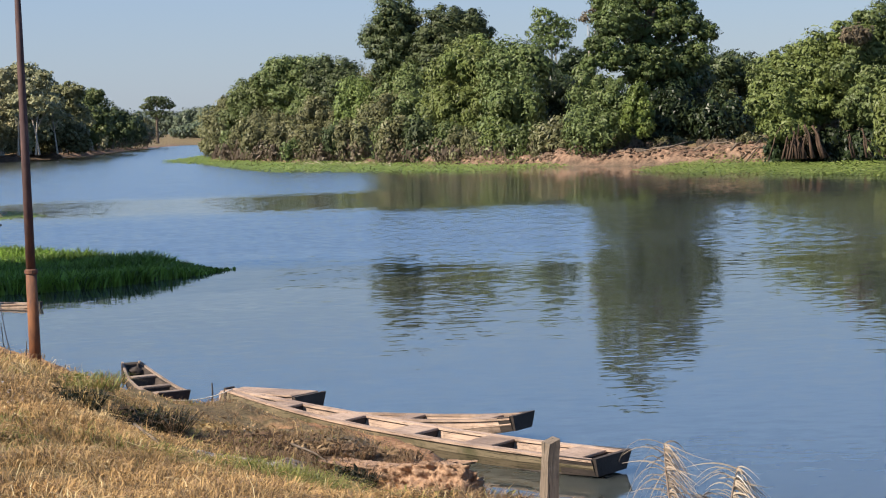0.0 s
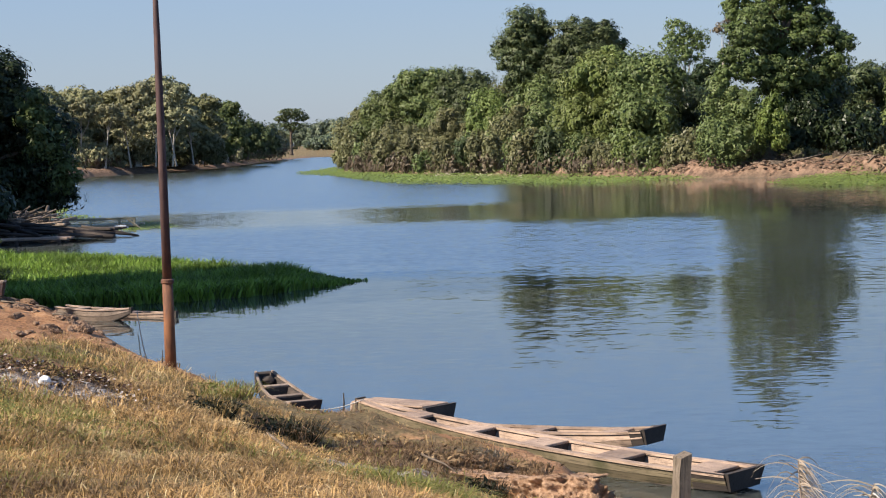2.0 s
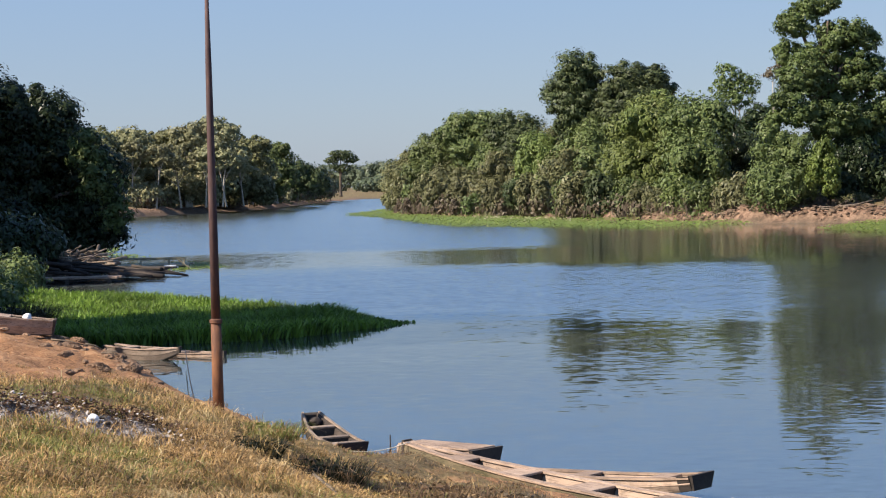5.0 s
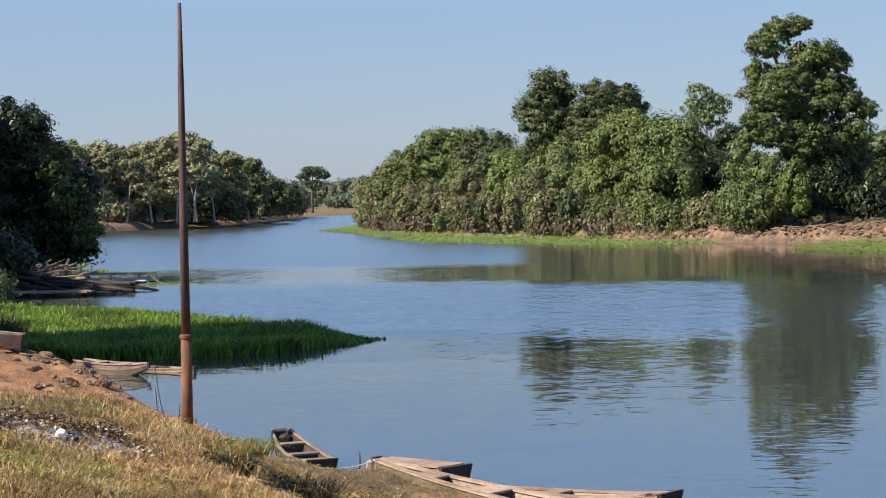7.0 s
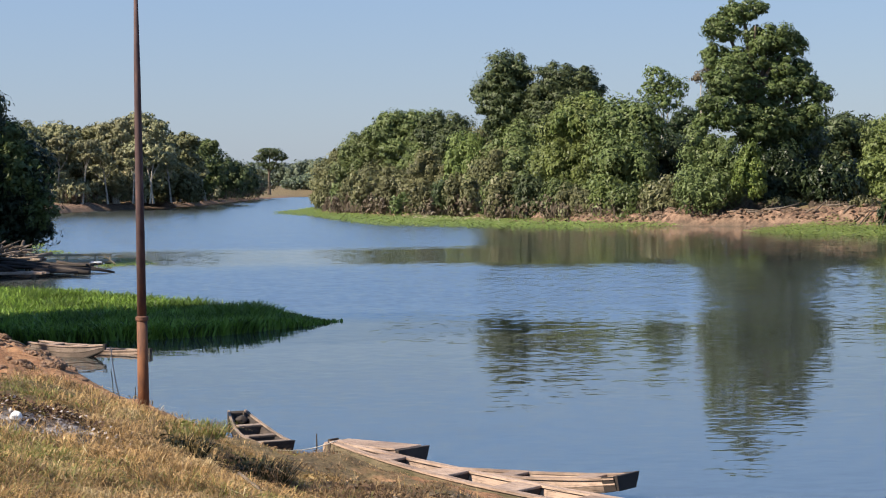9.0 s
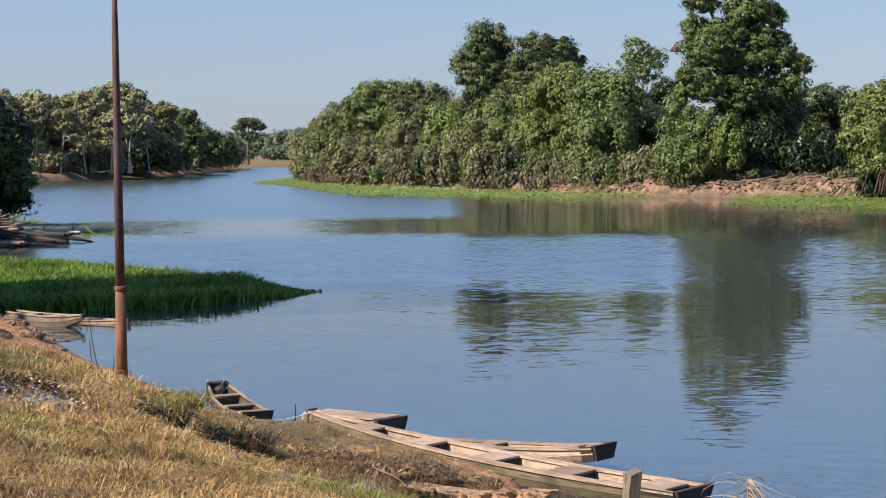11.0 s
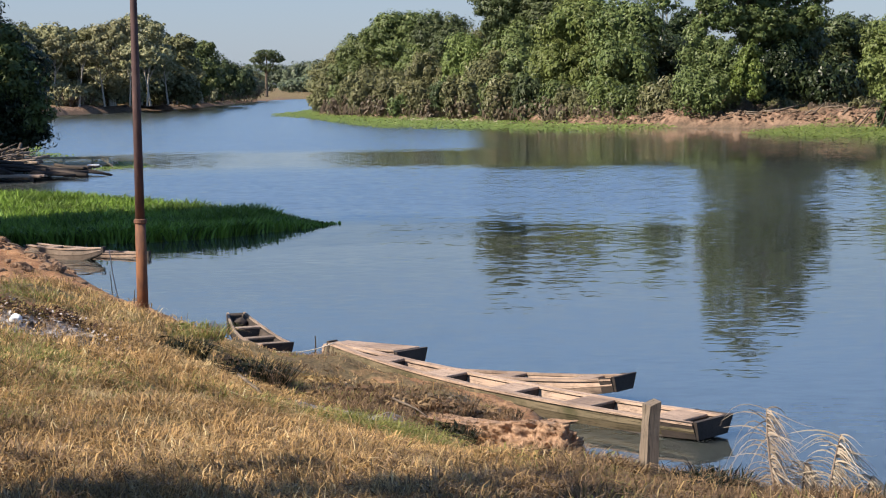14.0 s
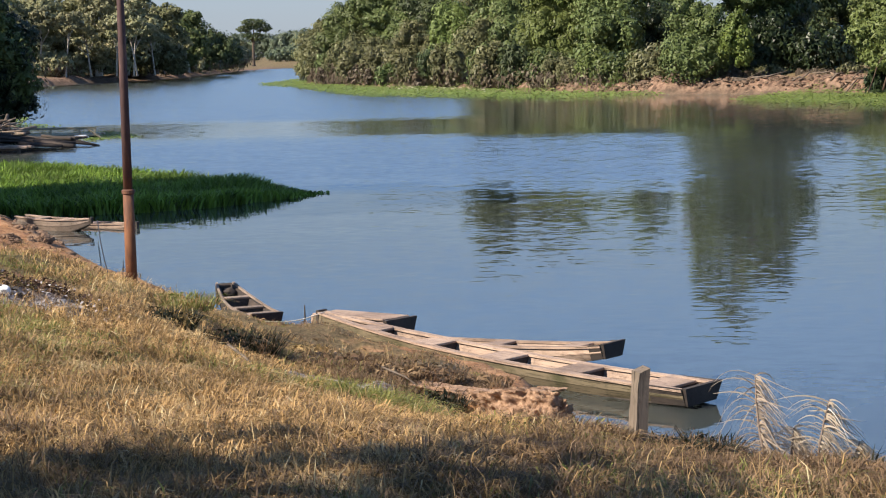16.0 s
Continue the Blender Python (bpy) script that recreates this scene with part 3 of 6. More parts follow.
def build_ground():
    ang = np.radians(np.concatenate([np.arange(-180, -24, 4.0), np.arange(-24, 24, 0.2), np.arange(24, 180, 4.0)]))
    rad = np.concatenate([[0.002, 0.3], np.geomspace(1.2, 70, 190), np.geomspace(70.6, 270, 190), np.geomspace(280, 4500, 50)])
    A, Rr = np.meshgrid(ang, rad)
    X, Y = np.sin(A) * Rr + 0.17, np.cos(A) * Rr - 0.11
    Z = land(X, Y)
    n, m = A.shape
    idx = np.arange(n * m).reshape(n, m)
    nxt = np.roll(idx, -1, axis=1)
    faces = np.stack([idx[:-1], nxt[:-1], nxt[1:], idx[1:]], -1).reshape(-1, 4)
    ob = mesh_object("ground", np.stack([X, Y, Z], -1), faces[:, ::-1], GROUND, smooth=True)
    tagged(ob, "river bank of dry grass, bare reddish clay and mud", "ground", kind="structure")
    d = shore_distance(X, Y).ravel()
    x, y = X.ravel(), Y.ravel()
    bare = np.where(x < -3.6, np.interp(d, [0, 1.5, 3.0, 4.4], [1, 1.0, 0.75, 0.1]), np.interp(d, [0, 0.5, 0.9, 1.9, 3.0], [1, 0.8, 0.42, 0.30, 0.1]))
    bare = np.maximum(bare, np.exp(-((x + 8.2) / 3.4) ** 4 - ((y - 28) / 7.0) ** 4) * 1.1)
    bare = np.maximum(bare, 0.9 * np.exp(-((x - 0.35) / 0.8) ** 4 - ((y - 14.0) / 1.0) ** 4))
    bare = np.where(y > 60, np.interp(d, [0, 1.5, 3, 6], [0.9, 0.75, 0.55, 0.2]), bare)
    wet = np.interp(d, [-0.2, 0.15, 0.4], [1, 0.6, 0])
    ash = 1.25 * np.exp(-((x + 3.8) / 0.95) ** 4 - ((y - 13.75) / 0.62) ** 4) + 1.3 * np.exp(-((x + 0.95) / 0.6) ** 4 - ((y - 13.7) / 0.55) ** 4)
    for nm, val in (("bare", bare), ("wet", wet), ("ash", ash)):
        at = ob.data.attributes.new(nm, "FLOAT", "POINT")
        at.data.foreach_set("value", val.astype(np.float32))
    return ob


def build_water():
    e = 4400
    ob = mesh_object("water", [(-e, -e, 0), (e, -e, 0), (e, e, 0), (-e, e, 0)], [(0, 1, 2, 3)], WATER)
    return tagged(ob, "calm murky river reflecting blue sky and trees", "river", kind="structure")


build_ground()
build_water()


# ---- trees and thickets ----
tree('riverside_tree', -15.6, 224.0, 0.5, [(0.1, 0.0, 3.8, 2.5, 1.9, 3.4), (-1.2, -2.0, 1.9, 1.5, 1.1, 2.1), (1.7, 0.0, 6.0, 2.1, 1.6, 2.4)],
     'olive', 'dense bank tree draped in climbers down to the ground', 1, droop=0.4)
tree('riverside_tree', -11.3, 218.0, 0.5, [(0.1, 0.0, 6.6, 3.1, 2.3, 3.3), (-1.0, -3.0, 3.7, 2.7, 2.0, 3.2), (1.8, 0.0, 8.4, 2.5, 1.9, 2.2)],
     'mid', 'dense bank tree draped in climbers down to the ground', 2, droop=0.3)
tree('riverside_tree', -6.1, 212.0, 0.5, [(0.1, 0.0, 8.9, 3.9, 2.9, 3.0), (-1.3, 0.0, 9.8, 2.5, 1.9, 2.1), (2.6, 0.0, 9.2, 2.8, 2.1, 2.4), (0.9, -3.0, 5.7, 3.8, 2.9, 3.5)],
     'mid', 'broad round-topped green tree on the wooded point', 3)
tree('riverside_tree', -1.0, 208.0, 0.5, [(-0.0, 0.0, 8.7, 2.9, 2.2, 2.6), (-1.0, 0.0, 9.4, 2.4, 1.8, 1.9), (1.3, -2.0, 6.9, 2.5, 1.9, 2.9), (0.1, 0.0, 4.9, 2.8, 2.1, 2.8)],
     'dark', 'broad round-topped green tree on the wooded point', 4)
tree('riverside_shrub', -8.5, 203.0, 0.5, [(-0.4, 0.0, 3.1, 2.4, 1.8, 2.8), (-2.4, -2.0, 2.3, 2.3, 1.7, 2.1), (1.4, -3.0, 2.1, 2.0, 1.5, 2.3)],
     'olive', "brownish vine-hung thicket at the water's edge", 5, category='shrub', droop=0.6, extra=[('dry', [(-1.0, -3.0, 1.3, 2.7, 1.6, 1.2), (-4.1, -2.0, 1.1, 1.7, 1.0, 0.9)], 0.8)])
tree('riverside_shrub', -2.9, 192.0, 0.5, [(-0.1, 0.0, 3.5, 2.4, 1.8, 3.1), (-1.2, -3.0, 1.9, 1.9, 1.4, 1.8), (1.7, -2.0, 2.1, 2.2, 1.6, 2.0)],
     'olive', "brownish vine-hung thicket at the water's edge", 6, category='shrub', droop=0.6, extra=[('dry', [(0.6, -3.0, 1.1, 2.8, 1.7, 1.1), (-2.0, -2.0, 1.6, 1.3, 0.8, 1.4)], 0.8)])
tree('riverside_tree', 1.8, 188.0, 0.5, [(0.1, 0.0, 7.1, 1.9, 1.4, 1.8), (-0.3, -2.0, 4.7, 2.0, 1.5, 2.5), (0.9, -3.0, 3.4, 1.9, 1.4, 2.8)],
     'light', 'light green tree with a column of climbers', 7, droop=0.5)
tree('riverside_shrub', 4.4, 180.0, 0.5, [(-0.3, 0.0, 3.7, 2.2, 1.6, 3.0), (1.6, 2.0, 4.0, 2.1, 1.5, 2.9), (-1.5, -3.0, 1.7, 1.7, 1.2, 1.5)],
     'olive', "brownish vine-hung thicket at the water's edge", 8, category='shrub', droop=0.6, extra=[('dry', [(-1.2, -3.0, 1.3, 2.0, 1.2, 1.1), (2.0, -2.0, 1.7, 1.7, 1.0, 1.3)], 0.8)])
tree('tall_tree', 5.9, 186.0, 0.5, [(-0.0, 0.0, 14.5, 2.5, 1.9, 2.4), (-1.2, 0.0, 12.3, 2.0, 1.5, 1.9), (1.0, 0.0, 15.1, 1.9, 1.4, 1.7), (1.0, 0.0, 11.1, 2.4, 1.8, 2.6), (-0.6, 0.0, 9.5, 1.7, 1.3, 2.1), (1.9, 0.0, 9.5, 1.6, 1.2, 1.9)],
     'dark', 'tall dark tree with a full rounded crown', 9, girth=0.35)
tree('tall_tree', 12.3, 184.0, 0.5, [(-0.9, 0.0, 13.6, 2.3, 1.7, 2.1), (1.2, 0.0, 13.6, 2.3, 1.7, 2.0), (-2.2, 0.0, 11.5, 2.1, 1.6, 2.5), (0.6, 0.0, 11.5, 2.8, 2.1, 2.2), (-1.6, 0.0, 9.1, 2.1, 1.6, 2.1), (3.2, 0.0, 12.8, 1.1, 0.8, 0.9)],
     'dark', 'tall dark tree with a full rounded crown', 10, girth=0.35)
tree('riverside_tree', 11.7, 164.0, 0.5, [(1.1, 0.0, 9.2, 2.6, 2.0, 2.4), (-0.8, 0.0, 7.3, 2.3, 1.7, 2.7), (2.5, -2.0, 7.5, 2.8, 2.1, 3.2), (-2.3, -2.0, 4.3, 2.3, 1.7, 3.0), (0.2, -4.0, 3.7, 2.9, 2.2, 3.2), (2.8, -4.0, 4.2, 2.4, 1.8, 3.2)],
     'light', 'huge mound of climbers over a tree, yellowish green', 11, droop=0.4, trunks=2, extra=[('light', [(-0.5, -3.0, 8.8, 1.4, 0.8, 1.2), (1.6, -1.0, 10.5, 1.4, 0.8, 1.1)], 0.3)])
tree('riverside_tree', 16.1, 158.0, 0.5, [(-0.4, 0.0, 8.1, 2.4, 1.8, 2.4), (1.1, 0.0, 8.3, 2.1, 1.6, 2.1), (-0.6, -4.0, 4.7, 2.3, 1.7, 2.8), (-2.3, -5.0, 2.1, 2.3, 1.7, 1.6), (0.7, -3.0, 2.6, 1.9, 1.4, 1.9)],
     'mid', 'mound of climbers over a tree beside a dark hollow', 12, droop=0.4, trunks=2)
tree('slender_tree', 21.3, 172.0, 0.5, [(-0.4, 0.0, 13.3, 1.4, 1.0, 1.3), (1.2, 0.0, 12.5, 1.4, 1.0, 1.1), (-1.3, 0.0, 12.2, 1.0, 0.8, 0.9), (0.4, 0.0, 11.1, 1.7, 1.3, 1.1)],
     'mid', 'slender tree with a thin open crown', 13, core=0.0, cover=0.34, clump=0.55, leaf=0.17, girth=0.14, bark=PALE_BARK)
# shade of the recess is put into these leaves' colour
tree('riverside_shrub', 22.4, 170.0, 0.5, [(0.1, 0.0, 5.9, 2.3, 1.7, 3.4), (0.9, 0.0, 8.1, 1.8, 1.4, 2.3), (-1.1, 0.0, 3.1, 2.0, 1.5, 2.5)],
     'shade_dark', 'undergrowth behind the bank, shade in its leaf colour', 14, category='shrub')
# the last extra lobes are near black to paint the recess's shade
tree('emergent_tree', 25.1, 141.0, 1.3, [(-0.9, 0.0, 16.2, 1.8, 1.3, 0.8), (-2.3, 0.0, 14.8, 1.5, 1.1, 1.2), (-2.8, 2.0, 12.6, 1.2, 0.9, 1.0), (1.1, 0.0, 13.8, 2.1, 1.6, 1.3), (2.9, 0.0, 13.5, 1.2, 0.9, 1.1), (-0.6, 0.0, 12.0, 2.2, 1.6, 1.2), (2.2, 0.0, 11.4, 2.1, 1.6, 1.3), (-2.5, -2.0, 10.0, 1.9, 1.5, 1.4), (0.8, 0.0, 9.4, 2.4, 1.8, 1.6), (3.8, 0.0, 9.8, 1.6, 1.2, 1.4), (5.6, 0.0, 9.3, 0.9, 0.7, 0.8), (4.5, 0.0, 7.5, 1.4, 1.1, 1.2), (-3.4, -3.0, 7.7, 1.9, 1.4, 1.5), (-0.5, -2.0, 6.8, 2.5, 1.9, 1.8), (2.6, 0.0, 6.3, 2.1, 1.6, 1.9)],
     'tall', 'very tall spreading tree that towers over the bank', 15, girth=0.6, core=0.3, leaf=0.16, cover=1.0, flat=0.74, clump=1.0, offshoots=2, extra=[('mid', [(-4.9, -4.0, 5.0, 1.6, 1.0, 1.6), (-3.3, -5.0, 4.0, 2.0, 1.2, 1.8), (-5.7, -6.0, 2.2, 1.8, 1.1, 1.8), (-4.1, -7.0, 1.6, 1.9, 1.1, 1.3)], 0.4), ('vine', [(-1.6, -7.6, 4.2, 0.8, 0.6, 1.3), (-1.4, -8.4, 2.4, 0.7, 0.5, 1.7), (-2.6, -8.4, 2.8, 0.6, 0.5, 1.2)], 0.7), ('shade_dark', [(1.3, -2.0, 3.5, 2.1, 1.3, 2.1), (3.9, 2.0, 4.0, 1.9, 1.1, 2.9), (1.1, -3.0, 1.2, 1.7, 1.0, 1.2)], 0.4)])
tree('bare_tree', 23.4, 160.0, 0.5, [(0.1, 0.0, 12.8, 0.7, 0.6, 0.6), (1.0, 0.0, 13.6, 0.5, 0.4, 0.5)],
     'dry', 'leafless grey twigs above the thicket', 16, core=0.0, cover=0.12, clump=0.5, girth=0.12, bark=PALE_BARK)
tree('riverside_tree', 6.6, 183.0, 0.5, [(0.1, 0.0, 6.4, 2.4, 1.8, 3.0), (1.9, 0.0, 7.0, 2.2, 1.6, 3.0), (0.8, -3.0, 3.3, 3.0, 2.2, 3.0), (-1.4, 2.0, 4.0, 2.5, 1.9, 3.1)],
     'mid', 'dense bank tree draped in climbers down to the ground', 24, droop=0.3)
tree('riverside_tree', 3.1, 196.0, 0.5, [(0.7, 0.0, 6.7, 2.4, 1.8, 2.6), (1.7, 0.0, 8.0, 1.7, 1.3, 1.7), (0.4, 0.0, 3.4, 2.6, 2.0, 3.3)],
     'olive', 'dense bank tree draped in climbers down to the ground', 25, droop=0.3)
# hollow's shade is painted by near-black leaves
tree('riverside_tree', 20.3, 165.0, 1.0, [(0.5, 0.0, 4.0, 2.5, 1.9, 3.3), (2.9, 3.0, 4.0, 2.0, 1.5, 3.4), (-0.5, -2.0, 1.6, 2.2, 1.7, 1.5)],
     'shade_dark', 'bank tree in a hollow, leaves coloured as shade', 26, droop=0.2, offshoots=0)
tree('background_tree', 33.3, 152.0, 1.0, [(0.7, 0.0, 6.5, 1.8, 1.4, 1.7), (-0.4, 0.0, 4.5, 2.0, 1.5, 2.2), (0.6, 0.0, 2.4, 2.2, 1.7, 2.0)],
     'dark', 'dark tree standing back from the bank', 17)
tree('background_tree', 36.7, 155.0, 1.0, [(0.1, 0.0, 6.7, 2.1, 1.5, 1.6), (1.0, 0.0, 4.9, 1.9, 1.4, 2.1), (-1.1, 0.0, 3.4, 2.1, 1.5, 2.1), (0.4, 0.0, 2.1, 2.1, 1.5, 1.6)],
     'dark', 'dark tree standing back from the bank', 18, extra=[('olive', [(-2.0, -4.0, 4.4, 0.9, 0.5, 0.7)], 0.3)])
tree('background_tree', 29.9, 146.0, 1.0, [(-0.1, 0.0, 5.4, 1.9, 1.5, 2.9), (0.3, 0.0, 2.2, 1.9, 1.5, 2.0)],
     'dark', 'dark tree standing back from the bank', 19)
tree('spreading_tree', 35.4, 122.0, 2.0, [(-2.7, 0.0, 5.2, 1.9, 1.4, 1.2), (-0.6, 0.0, 5.9, 1.9, 1.4, 1.3), (1.5, 0.0, 6.5, 1.9, 1.4, 1.4), (-4.1, -2.0, 3.7, 1.8, 1.3, 1.4), (-1.7, -2.0, 3.9, 2.4, 1.8, 1.5), (1.4, 0.0, 4.2, 2.2, 1.7, 1.7), (-5.3, -4.0, 2.1, 1.4, 1.1, 1.4), (-2.8, -3.0, 1.9, 2.2, 1.7, 1.4), (-0.0, -2.0, 2.4, 2.0, 1.5, 1.4), (-4.5, -5.0, 0.7, 1.4, 1.1, 0.9)],
     'light', 'bright green spreading tree leaning over the bank', 20, girth=0.35, trunks=3, leaf=0.16, cover=1.2)
tree('spreading_tree', 36.6, 116.0, 2.0, [(0.2, 0.0, 7.3, 1.6, 1.2, 1.4), (0.8, 0.0, 5.4, 1.7, 1.3, 1.8), (-0.5, 0.0, 4.3, 1.7, 1.3, 1.5), (-0.4, -1.0, 2.3, 1.7, 1.3, 1.5), (2.4, 0.0, 5.7, 1.9, 1.4, 2.7), (-1.1, 0.0, 1.5, 1.2, 0.9, 1.1)],
     'mid', 'bright green spreading tree leaning over the bank', 21, girth=0.4, trunks=2, leaf=0.16, cover=1.2, extra=[('dry', [(-1.6, -2.0, 6.8, 1.1, 0.7, 0.5)], 0.2)])
tree('riverside_shrub', 32.0, 98.0, 1.2, [(-0.2, 0.0, 1.6, 0.7, 0.5, 1.6), (0.6, 0.0, 2.3, 1.3, 1.0, 2.3)],
     'light', 'leafy shrub overhanging the water', 22, category='shrub', droop=0.5)
tree('background_tree', 39.9, 150.0, 1.0, [(-1.3, 0.0, 6.3, 2.0, 1.5, 1.5), (2.3, 0.0, 4.7, 3.0, 2.2, 3.0), (6.4, 0.0, 4.5, 3.5, 2.6, 3.5), (11.5, 0.0, 6.4, 3.5, 2.6, 4.5)],
     'mid', 'dark tree standing back from the bank', 23)
tree('woodland_tree', -66.6, 262.0, 1.3, [(0.1, 0.0, 10.4, 2.6, 2.0, 1.9), (1.5, 0.0, 8.2, 3.1, 2.4, 3.0), (-0.7, 0.0, 6.5, 3.5, 2.6, 3.5)],
     'olive', 'pale-trunked woodland tree on the far bank', 31, skirt=9, trunks=3, leaf=0.30, cover=0.8, clump=1.0, bark=PALE_BARK)
tree('woodland_tree', -63.6, 268.0, 1.3, [(-0.2, 0.0, 10.5, 2.9, 2.1, 1.6), (2.1, 0.0, 11.1, 2.5, 1.9, 1.4), (-0.7, 0.0, 7.4, 3.0, 2.3, 2.7), (2.4, 0.0, 7.8, 3.0, 2.3, 3.2)],
     'wood', 'pale-trunked woodland tree on the far bank', 32, skirt=9, trunks=3, leaf=0.30, cover=0.8, clump=1.0, core=0.6, bark=PALE_BARK)
tree('woodland_tree', -59.5, 275.0, 1.3, [(-0.4, 0.0, 10.7, 2.2, 1.6, 1.5), (1.9, 0.0, 10.9, 2.4, 1.8, 1.5), (0.9, 0.0, 7.9, 2.9, 2.2, 2.2), (-1.4, 0.0, 5.6, 2.4, 1.8, 2.8)],
     'olive', 'pale-trunked woodland tree on the far bank', 33, skirt=9, trunks=4, leaf=0.30, cover=0.7, clump=1.0, core=0.5, bark=PALE_BARK)
tree('woodland_tree', -53.5, 270.0, 1.3, [(-0.7, 0.0, 10.9, 2.7, 2.0, 1.8), (1.6, 0.0, 11.3, 2.5, 1.9, 1.8), (-0.3, 0.0, 7.3, 3.2, 2.4, 3.1), (1.5, 0.0, 4.1, 2.7, 2.0, 2.7)],
     'wood', 'pale-trunked woodland tree on the far bank', 34, skirt=9, trunks=4, leaf=0.30, cover=0.75, clump=1.0, core=0.6, bark=PALE_BARK)
tree('woodland_tree', -50.8, 280.0, 1.3, [(-0.7, 0.0, 13.3, 2.4, 1.8, 1.1), (1.2, 0.0, 11.6, 2.8, 2.1, 1.9), (-0.3, 0.0, 9.3, 3.2, 2.4, 2.8), (1.6, 0.0, 6.4, 3.4, 2.5, 3.4)],
     'wood', 'tallest pale-trunked woodland tree on the far bank', 35, skirt=9, trunks=4, leaf=0.30, cover=0.75, clump=1.0, core=0.55, bark=PALE_BARK)
tree('woodland_tree', -47.3, 290.0, 1.3, [(-0.3, 0.0, 9.4, 2.7, 2.0, 1.9), (1.7, 0.0, 9.9, 2.3, 1.7, 1.5), (0.6, 0.0, 6.5, 3.5, 2.6, 2.9), (-1.4, 0.0, 3.6, 2.9, 2.2, 2.9)],
     'olive', 'pale-trunked woodland tree on the far bank', 36, skirt=9, trunks=3, leaf=0.30, cover=0.8, clump=1.0, core=0.6, bark=PALE_BARK)
tree('woodland_tree', -45.1, 305.0, 1.3, [(-0.8, 0.0, 8.7, 2.6, 2.0, 1.8), (1.2, 0.0, 9.2, 2.0, 1.5, 1.4), (0.6, 0.0, 5.6, 3.5, 2.6, 3.7), (-2.0, 0.0, 3.1, 3.1, 2.3, 2.4)],
     'mid', 'pale-trunked woodland tree on the far bank', 37, skirt=9, trunks=3, leaf=0.30, cover=0.8, clump=1.0, core=0.65, bark=PALE_BARK)
tree('woodland_tree', -45.7, 340.0, 1.3, [(-1.0, 0.0, 6.0, 2.9, 2.2, 2.3), (1.8, 0.0, 4.2, 3.2, 2.4, 3.2), (-1.6, 0.0, 2.6, 3.4, 2.5, 2.5)],
     'dark', 'dark low woodland tree on the far bank', 38, trunks=2, leaf=0.4, cover=0.7, clump=1.3)
tree('woodland_tree', -49.3, 400.0, 1.3, [(-0.9, 0.0, 4.5, 3.2, 2.4, 2.9), (1.1, 0.0, 3.5, 2.1, 1.6, 2.9), (-2.3, 0.0, 2.3, 3.2, 2.4, 2.4)],
     'dark', 'dark low woodland tree on the far bank', 39, trunks=2, leaf=0.45, cover=0.7, clump=1.4)
tree('woodland_shrub', -44.1, 285.0, 1.3, [(0.1, 0.0, 2.4, 1.9, 1.4, 1.7), (0.5, 0.0, 0.9, 2.1, 1.6, 1.1)],
     'olive', 'pale round shrub on the far bank', 40, category='shrub', leaf=0.32, cover=0.75)
tree('woodland_tree', -63.7, 285.0, 1.3, [(-5.6, 0.0, 5.4, 3.8, 2.8, 3.8), (0.1, 0.0, 4.3, 4.2, 3.1, 3.4), (5.9, 0.0, 3.8, 4.2, 3.1, 3.4), (11.6, 0.0, 3.7, 4.2, 3.1, 3.4), (16.4, 0.0, 3.1, 3.8, 2.8, 3.2)],
     'olive', 'shaded woodland behind pale trunks', 41, trunks=6, leaf=0.4, cover=0.6, clump=1.3, bark=PALE_BARK)
tree('bare_tree', -62.4, 256.0, 1.3, [(-0.2, 0.0, 8.1, 1.7, 1.3, 0.8), (1.0, 0.0, 6.8, 1.2, 0.9, 0.7), (-0.9, 0.0, 6.2, 1.0, 0.8, 0.6)],
     'wood', 'slender pale-stemmed tree in front of the far woodland', 300, core=0.2, leaf=0.3, cover=0.7, clump=0.8, girth=0.15, lean=(0.9, 0), bark=PALE_BARK)
tree('bare_tree', -59.6, 258.0, 1.3, [(-0.1, 0.0, 9.3, 1.5, 1.2, 0.8), (1.1, 0.0, 8.1, 1.1, 0.8, 0.7), (-0.9, 0.0, 7.5, 0.9, 0.7, 0.6)],
     'wood', 'slender pale-stemmed tree in front of the far woodland', 301, core=0.2, leaf=0.3, cover=0.7, clump=0.8, girth=0.15, lean=(-0.6, 0), bark=PALE_BARK)
tree('bare_tree', -58.5, 268.0, 1.3, [(-0.2, 0.0, 8.2, 1.4, 1.1, 0.8), (1.1, 0.0, 6.9, 1.0, 0.8, 0.7), (-0.9, 0.0, 6.3, 0.9, 0.6, 0.6)],
     'wood', 'slender pale-stemmed tree in front of the far woodland', 302, core=0.2, leaf=0.3, cover=0.7, clump=0.8, girth=0.15, lean=(0.3, 0), bark=PALE_BARK)
tree('bare_tree', -55.3, 258.0, 1.3, [(-0.1, 0.0, 8.8, 1.7, 1.3, 0.8), (1.0, 0.0, 7.6, 1.2, 0.9, 0.7), (-0.9, 0.0, 7.0, 1.0, 0.8, 0.6)],
     'wood', 'slender pale-stemmed tree in front of the far woodland', 303, core=0.2, leaf=0.3, cover=0.7, clump=0.8, girth=0.15, lean=(-1.1, 0), bark=PALE_BARK)
tree('bare_tree', -54.0, 262.0, 1.3, [(-0.2, 0.0, 7.2, 1.4, 1.0, 0.8), (1.0, 0.0, 5.9, 1.0, 0.7, 0.7), (-0.9, 0.0, 5.2, 0.8, 0.6, 0.6)],
     'wood', 'slender pale-stemmed tree in front of the far woodland', 304, core=0.2, leaf=0.3, cover=0.7, clump=0.8, girth=0.15, lean=(0.7, 0), bark=PALE_BARK)
